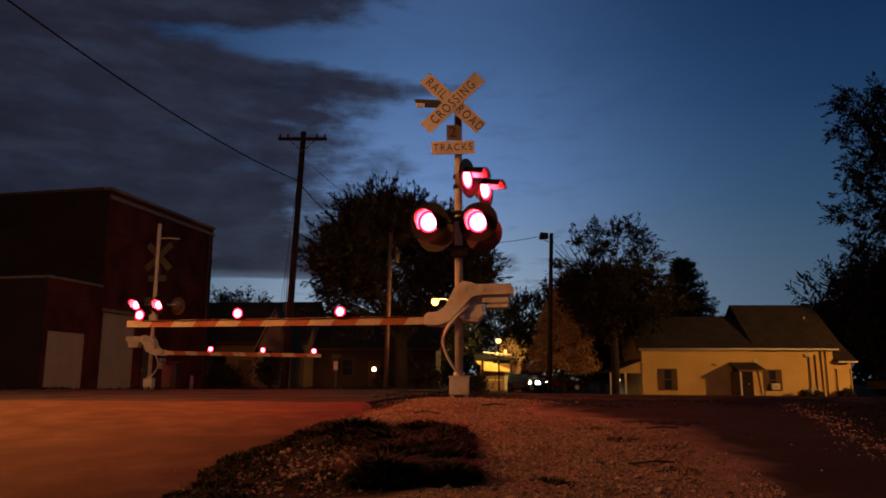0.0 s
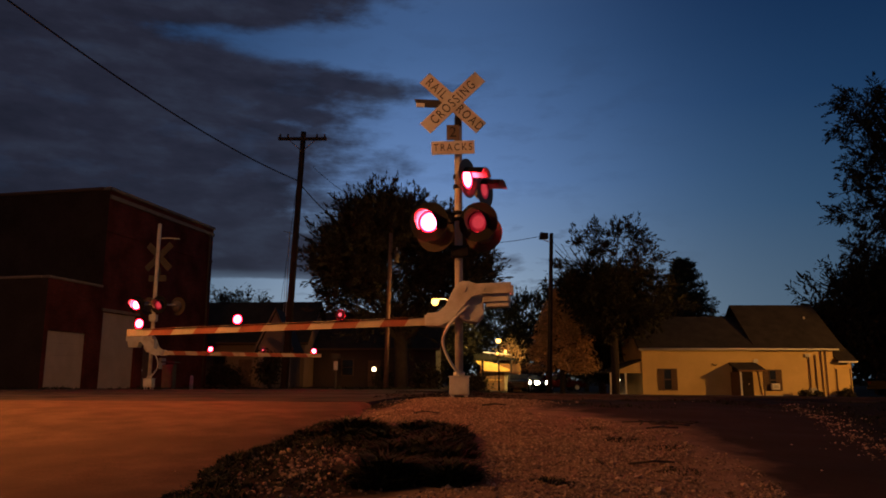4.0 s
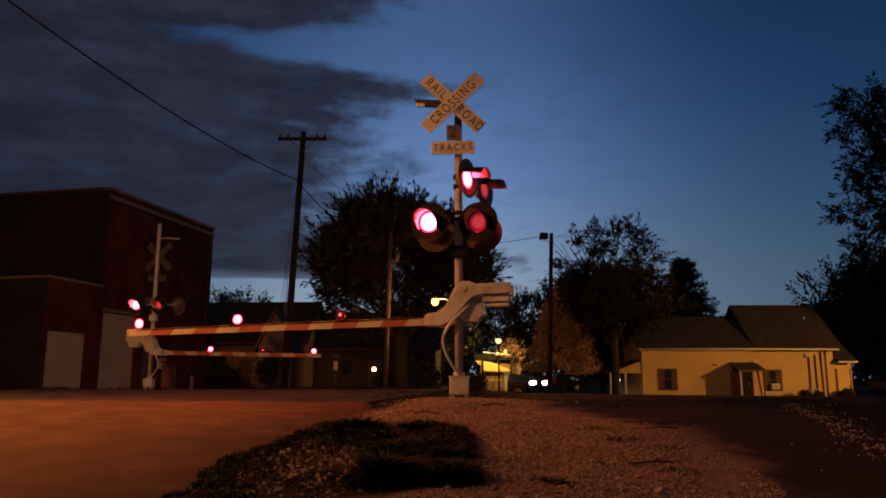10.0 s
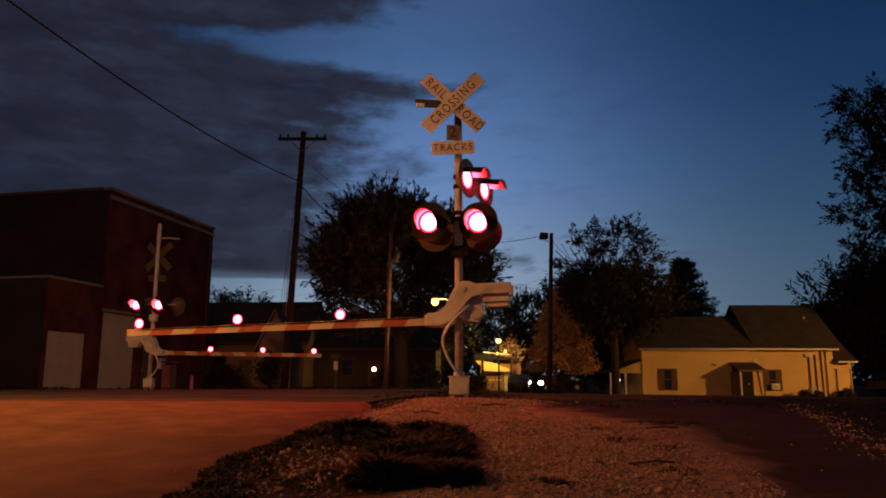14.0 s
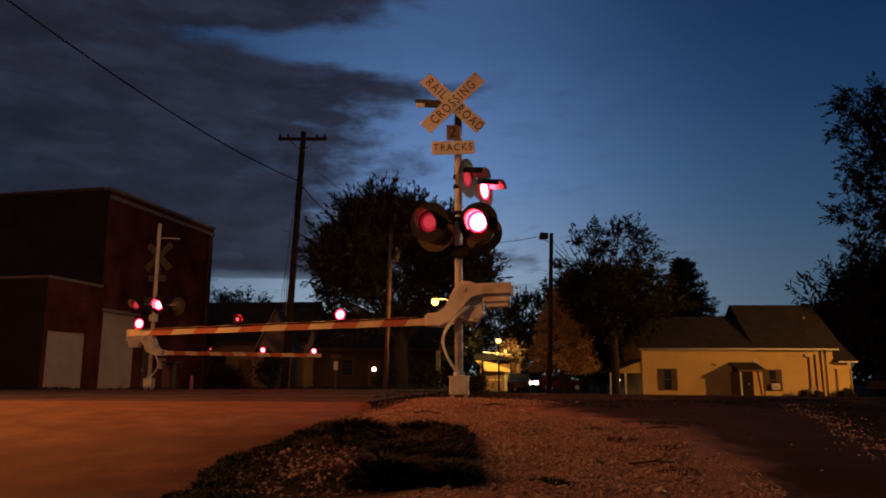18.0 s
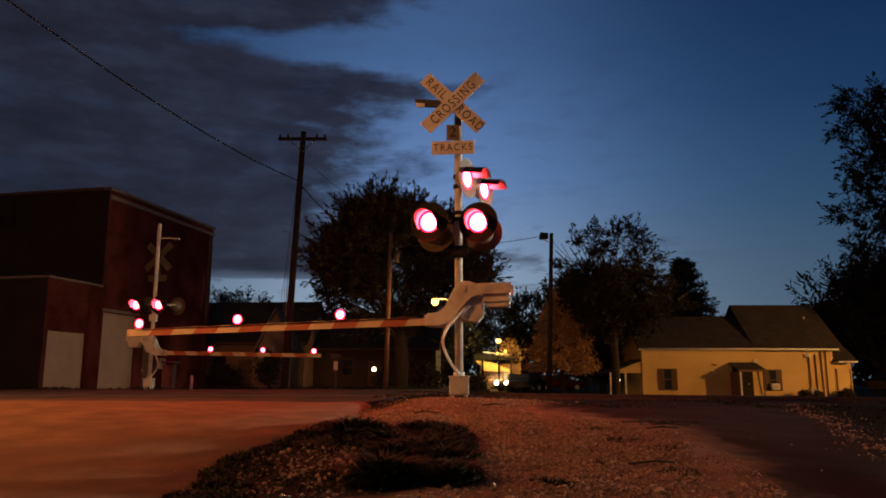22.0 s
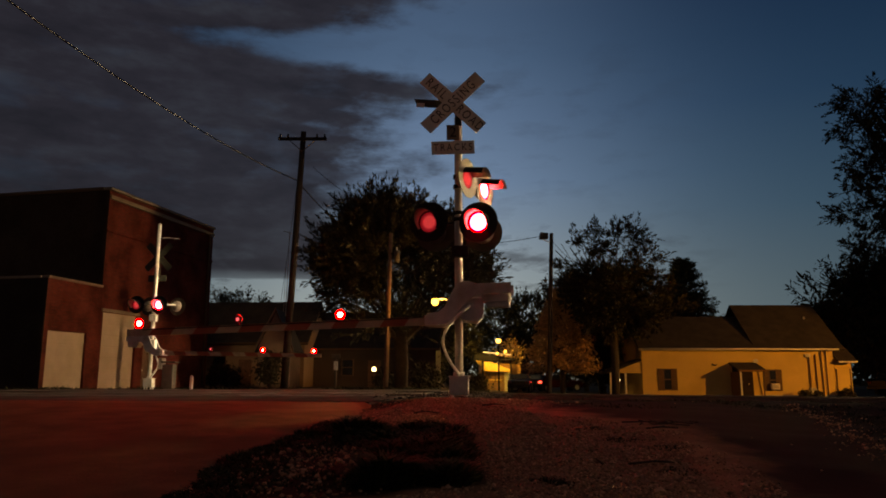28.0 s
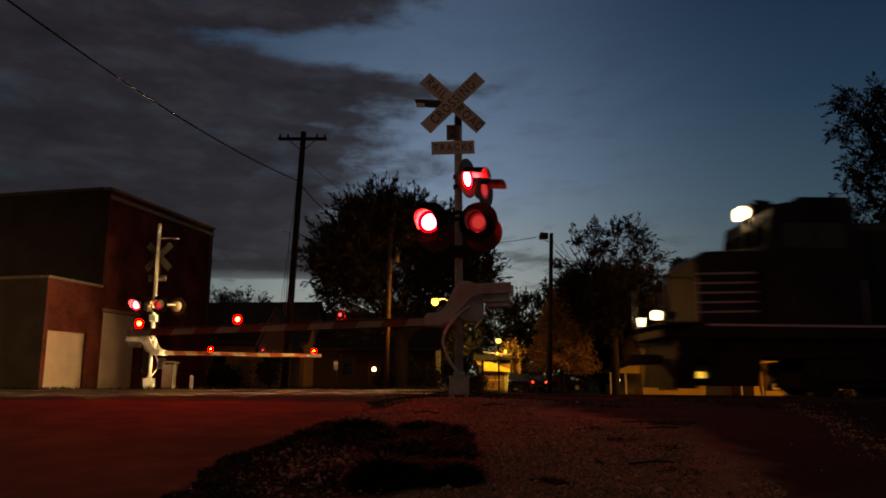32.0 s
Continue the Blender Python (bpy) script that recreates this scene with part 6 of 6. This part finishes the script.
    # fuel tank, trucks and wheels
    P("fuel_tank", prism([(-1.25, 0.35), (-0.9, 0.22), (0.9, 0.22), (1.25, 0.35), (1.35, 1.35), (-1.35, 1.35)], 4.6, "x", 11.6, bevel=0.04), UNDER, g)
    P("air_tank", cyl((0.95, -0.9, 0.75), (2.55, -0.9, 0.75), 0.36, seg=16), UNDER, g)
    P("plow_back", box((1.5, 2.5, 0.75), (1.75, 0, 0.62), 0.05), UNDER, g)
    for c in (6.2, 17.0):
        tr = new("truck")
        tr.parent = g
        tr["label"] = "grimy three-axle truck"
        for s in (-1.05, 1.05):
            P("side_bar", prism([(c - 2.6, 0.55), (c - 2.3, 0.42), (c + 2.3, 0.42), (c + 2.6, 0.55), (c + 2.6, 0.85), (c + 1.2, 1.05), (c - 1.2, 1.05), (c - 2.6, 0.85)], 0.16, "y", s, bevel=0.02), UNDER, tr)
        P("brake_rigging", box((4.9, 2.0, 0.42), (c, 0, 0.42), 0.04), UNDER, tr)
        for dx in (-2.0, 0.0, 2.0):
            bm = bmesh.new()
            for s in (-0.75, 0.75):
                cyl((c + dx, s - 0.06, 0.53), (c + dx, s + 0.06, 0.53), 0.52, seg=28, bm=bm)
            cyl((c + dx, -0.7, 0.53), (c + dx, 0.7, 0.53), 0.09, seg=10, bm=bm)
            P("wheelset", bm, UNDER, tr)
            P("journal_box", box((0.42, 0.14, 0.40), (c + dx, -1.18, 0.56), 0.03), UNDER, tr)
    return g


TRAIN = locomotive()

# ---- cars in the side street ----


def car(label, at, turn, paint, lit="tail"):
    c = empty("car", label, "car", pose(*at, 0, 0, turn), "cars in the side street")
    body = [(-2.2, 0.35), (2.2, 0.35), (2.25, 0.75), (1.5, 0.92), (0.9, 0.98), (0.35, 1.42), (-1.2, 1.44), (-1.85, 1.0), (-2.2, 0.9)]
    part("body", prism(body, 1.7, "y", bevel=0.06), paint, c)
    part("windscreen", prism([(0.42, 1.36), (0.95, 0.98), (0.97, 1.0), (0.46, 1.38)], 1.4, "y"), GLASS, c)
    part("rear_window", prism([(-1.30, 1.40), (-1.84, 1.02), (-1.88, 1.03), (-1.33, 1.42)], 1.4, "y"), GLASS, c)
    for s in (-1, 1):
        part("side_window", prism([(-1.2, 1.0), (0.75, 1.0), (0.3, 1.36), (-1.05, 1.38)], 0.01, "y", s * 0.853), GLASS, c)
        part("headlight", box((0.05, 0.40, 0.26), (2.22, s * 0.56, 0.74), 0.03), CARLIGHT if lit == "head" else GLASS, c)
        part("tail_light", box((0.05, 0.28, 0.14), (-2.2, s * 0.66, 0.80), 0.01), TAIL if lit == "tail" else CARRED, c)
        for x in (-1.35, 1.4):
            w = part("wheel", cyl((x, s * 0.68, 0.32), (x, s * 0.88, 0.32), 0.32, seg=18), TYRE, c)
            part("rim", cyl((x, s * 0.86, 0.32), (x, s * 0.89, 0.32), 0.2, seg=14), ALU, w)
    part("bumper", box((0.14, 1.66, 0.2), (2.22, 0, 0.45), 0.04), paint, c)
    part("bumper", box((0.14, 1.66, 0.2), (-2.22, 0, 0.45), 0.04), paint, c)
    return c


car("dark parked car in front of the shop", (6.2, 60.0, -0.62), 80, CARDARK, "off")
car("dark red parked car by the yellow-lit tree", (10.2, 66.0, -0.62), 12, CARRED, "off")
car("dark parked car at the edge of the view", (28.6, 46.0, -0.60), 15, CARDARK, "off")
MOVING_CAR = car("car with bright headlights creeping along the side street", (8.0, 61.0, -0.62), -100, CARDARK, "head")
TAIL_CAR = car("car with red tail lights in the side street", (8.2, 65.0, -0.62), 82, CARDARK, "tail")

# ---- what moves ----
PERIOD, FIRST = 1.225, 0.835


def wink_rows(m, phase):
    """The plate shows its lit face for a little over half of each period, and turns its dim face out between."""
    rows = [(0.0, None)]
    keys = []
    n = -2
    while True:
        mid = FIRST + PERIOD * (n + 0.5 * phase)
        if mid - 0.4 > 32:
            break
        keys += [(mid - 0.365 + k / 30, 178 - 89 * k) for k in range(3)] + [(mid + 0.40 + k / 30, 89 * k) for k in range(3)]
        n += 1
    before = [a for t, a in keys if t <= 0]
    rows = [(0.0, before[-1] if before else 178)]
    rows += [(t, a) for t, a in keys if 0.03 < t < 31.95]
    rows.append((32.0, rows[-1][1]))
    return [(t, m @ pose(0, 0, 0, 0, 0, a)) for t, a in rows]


def motions():
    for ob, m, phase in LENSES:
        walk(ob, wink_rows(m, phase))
    for arm, m, droop, side in ARMS:
        if side == "near":
            walk(arm, [(t, m @ pose(0, 0, 0, 0, a, 0)) for t, a in ((0.0, 0.15), (0.2, -0.75), (0.4, -1.2), (0.7, -1.35), (32.0, -1.35))])
        else:
            arm.matrix_basis = m @ pose(0, 0, 0, 0, -1.35, 0)
    # the train comes round a bend, then straight along the second track
    speed = 9.0
    # turns made up to aim the headlight beam while the train is unseen
    turns = ((0.0, 45), (10.0, 45), (14.0, 32), (16.0, 20), (17.0, 16), (19.0, 13), (22.0, 9), (24.0, 7), (26.0, 4), (28.0, 0), (30.0, 0), (31.0, 0), (31.5, 0), (32.0, 0))
    rows = []
    for t, turn in turns:
        x = 5.05 + speed * (32.0 - t)
        rows.append((t, pose(x, TRACKS[1] + max(0, x - 45) * 0.04 + max(0, x - 134) * 0.2, 0.01 + rail_drop(x), 0, GRADE if x < 40 else 0, turn)))
    walk(TRAIN, rows)
    # the street lamp goes out: its lit face is turned into the housing
    up = LAMP_TILT
    walk(BULB, [(0.0, up), (25.40, up), (25.43, up @ pose(0, 0, 0, 60)), (25.46, up @ pose(0, 0, 0, 120)), (25.49, up @ pose(0, 0, 0, 180)), (32.0, up @ pose(0, 0, 0, 180))])
    # the clouds drift
    walk(CLOUDS, [(0.0, pose(0, 0, 0)), (32.0, pose(0, 0, 0, 0, 0, -2.9))])
    rows = [(t, pose(x - 1.1, 63.9, -0.62, 0, 0, -60)) for t, x in ((0.0, 8.3), (3.0, 8.25), (7.0, 8.15), (11.0, 7.9), (14.0, 7.65))]
    rows += [(17.0, pose(6.3, 63.9, -0.62, 0, 0, -60)), (19.0, pose(6.3, 63.9, -0.62, 0, 0, -74)), (21.0, pose(6.4, 63.7, -0.62, 0, 0, -92)), (22.0, pose(6.6, 63.6, -0.62, 0, 0, -140)), (22.7, pose(6.7, 63.6, -0.62, 0, 0, -190)), (24.0, pose(5.2, 64.2, -0.62, 0, 0, -196)), (32.0, pose(5.0, 64.3, -0.62, 0, 0, -196))]
    walk(MOVING_CAR, rows)
    walk(TAIL_CAR, [(0.0, pose(8.6, 70.0, -0.62, 0, 0, 40)), (20.0, pose(8.6, 70.0, -0.62, 0, 0, 40)), (27.0, pose(7.9, 66.0, -0.62, 0, 0, 82)), (32.0, pose(8.6, 66.5, -0.62, 0, 0, 82))])


motions()
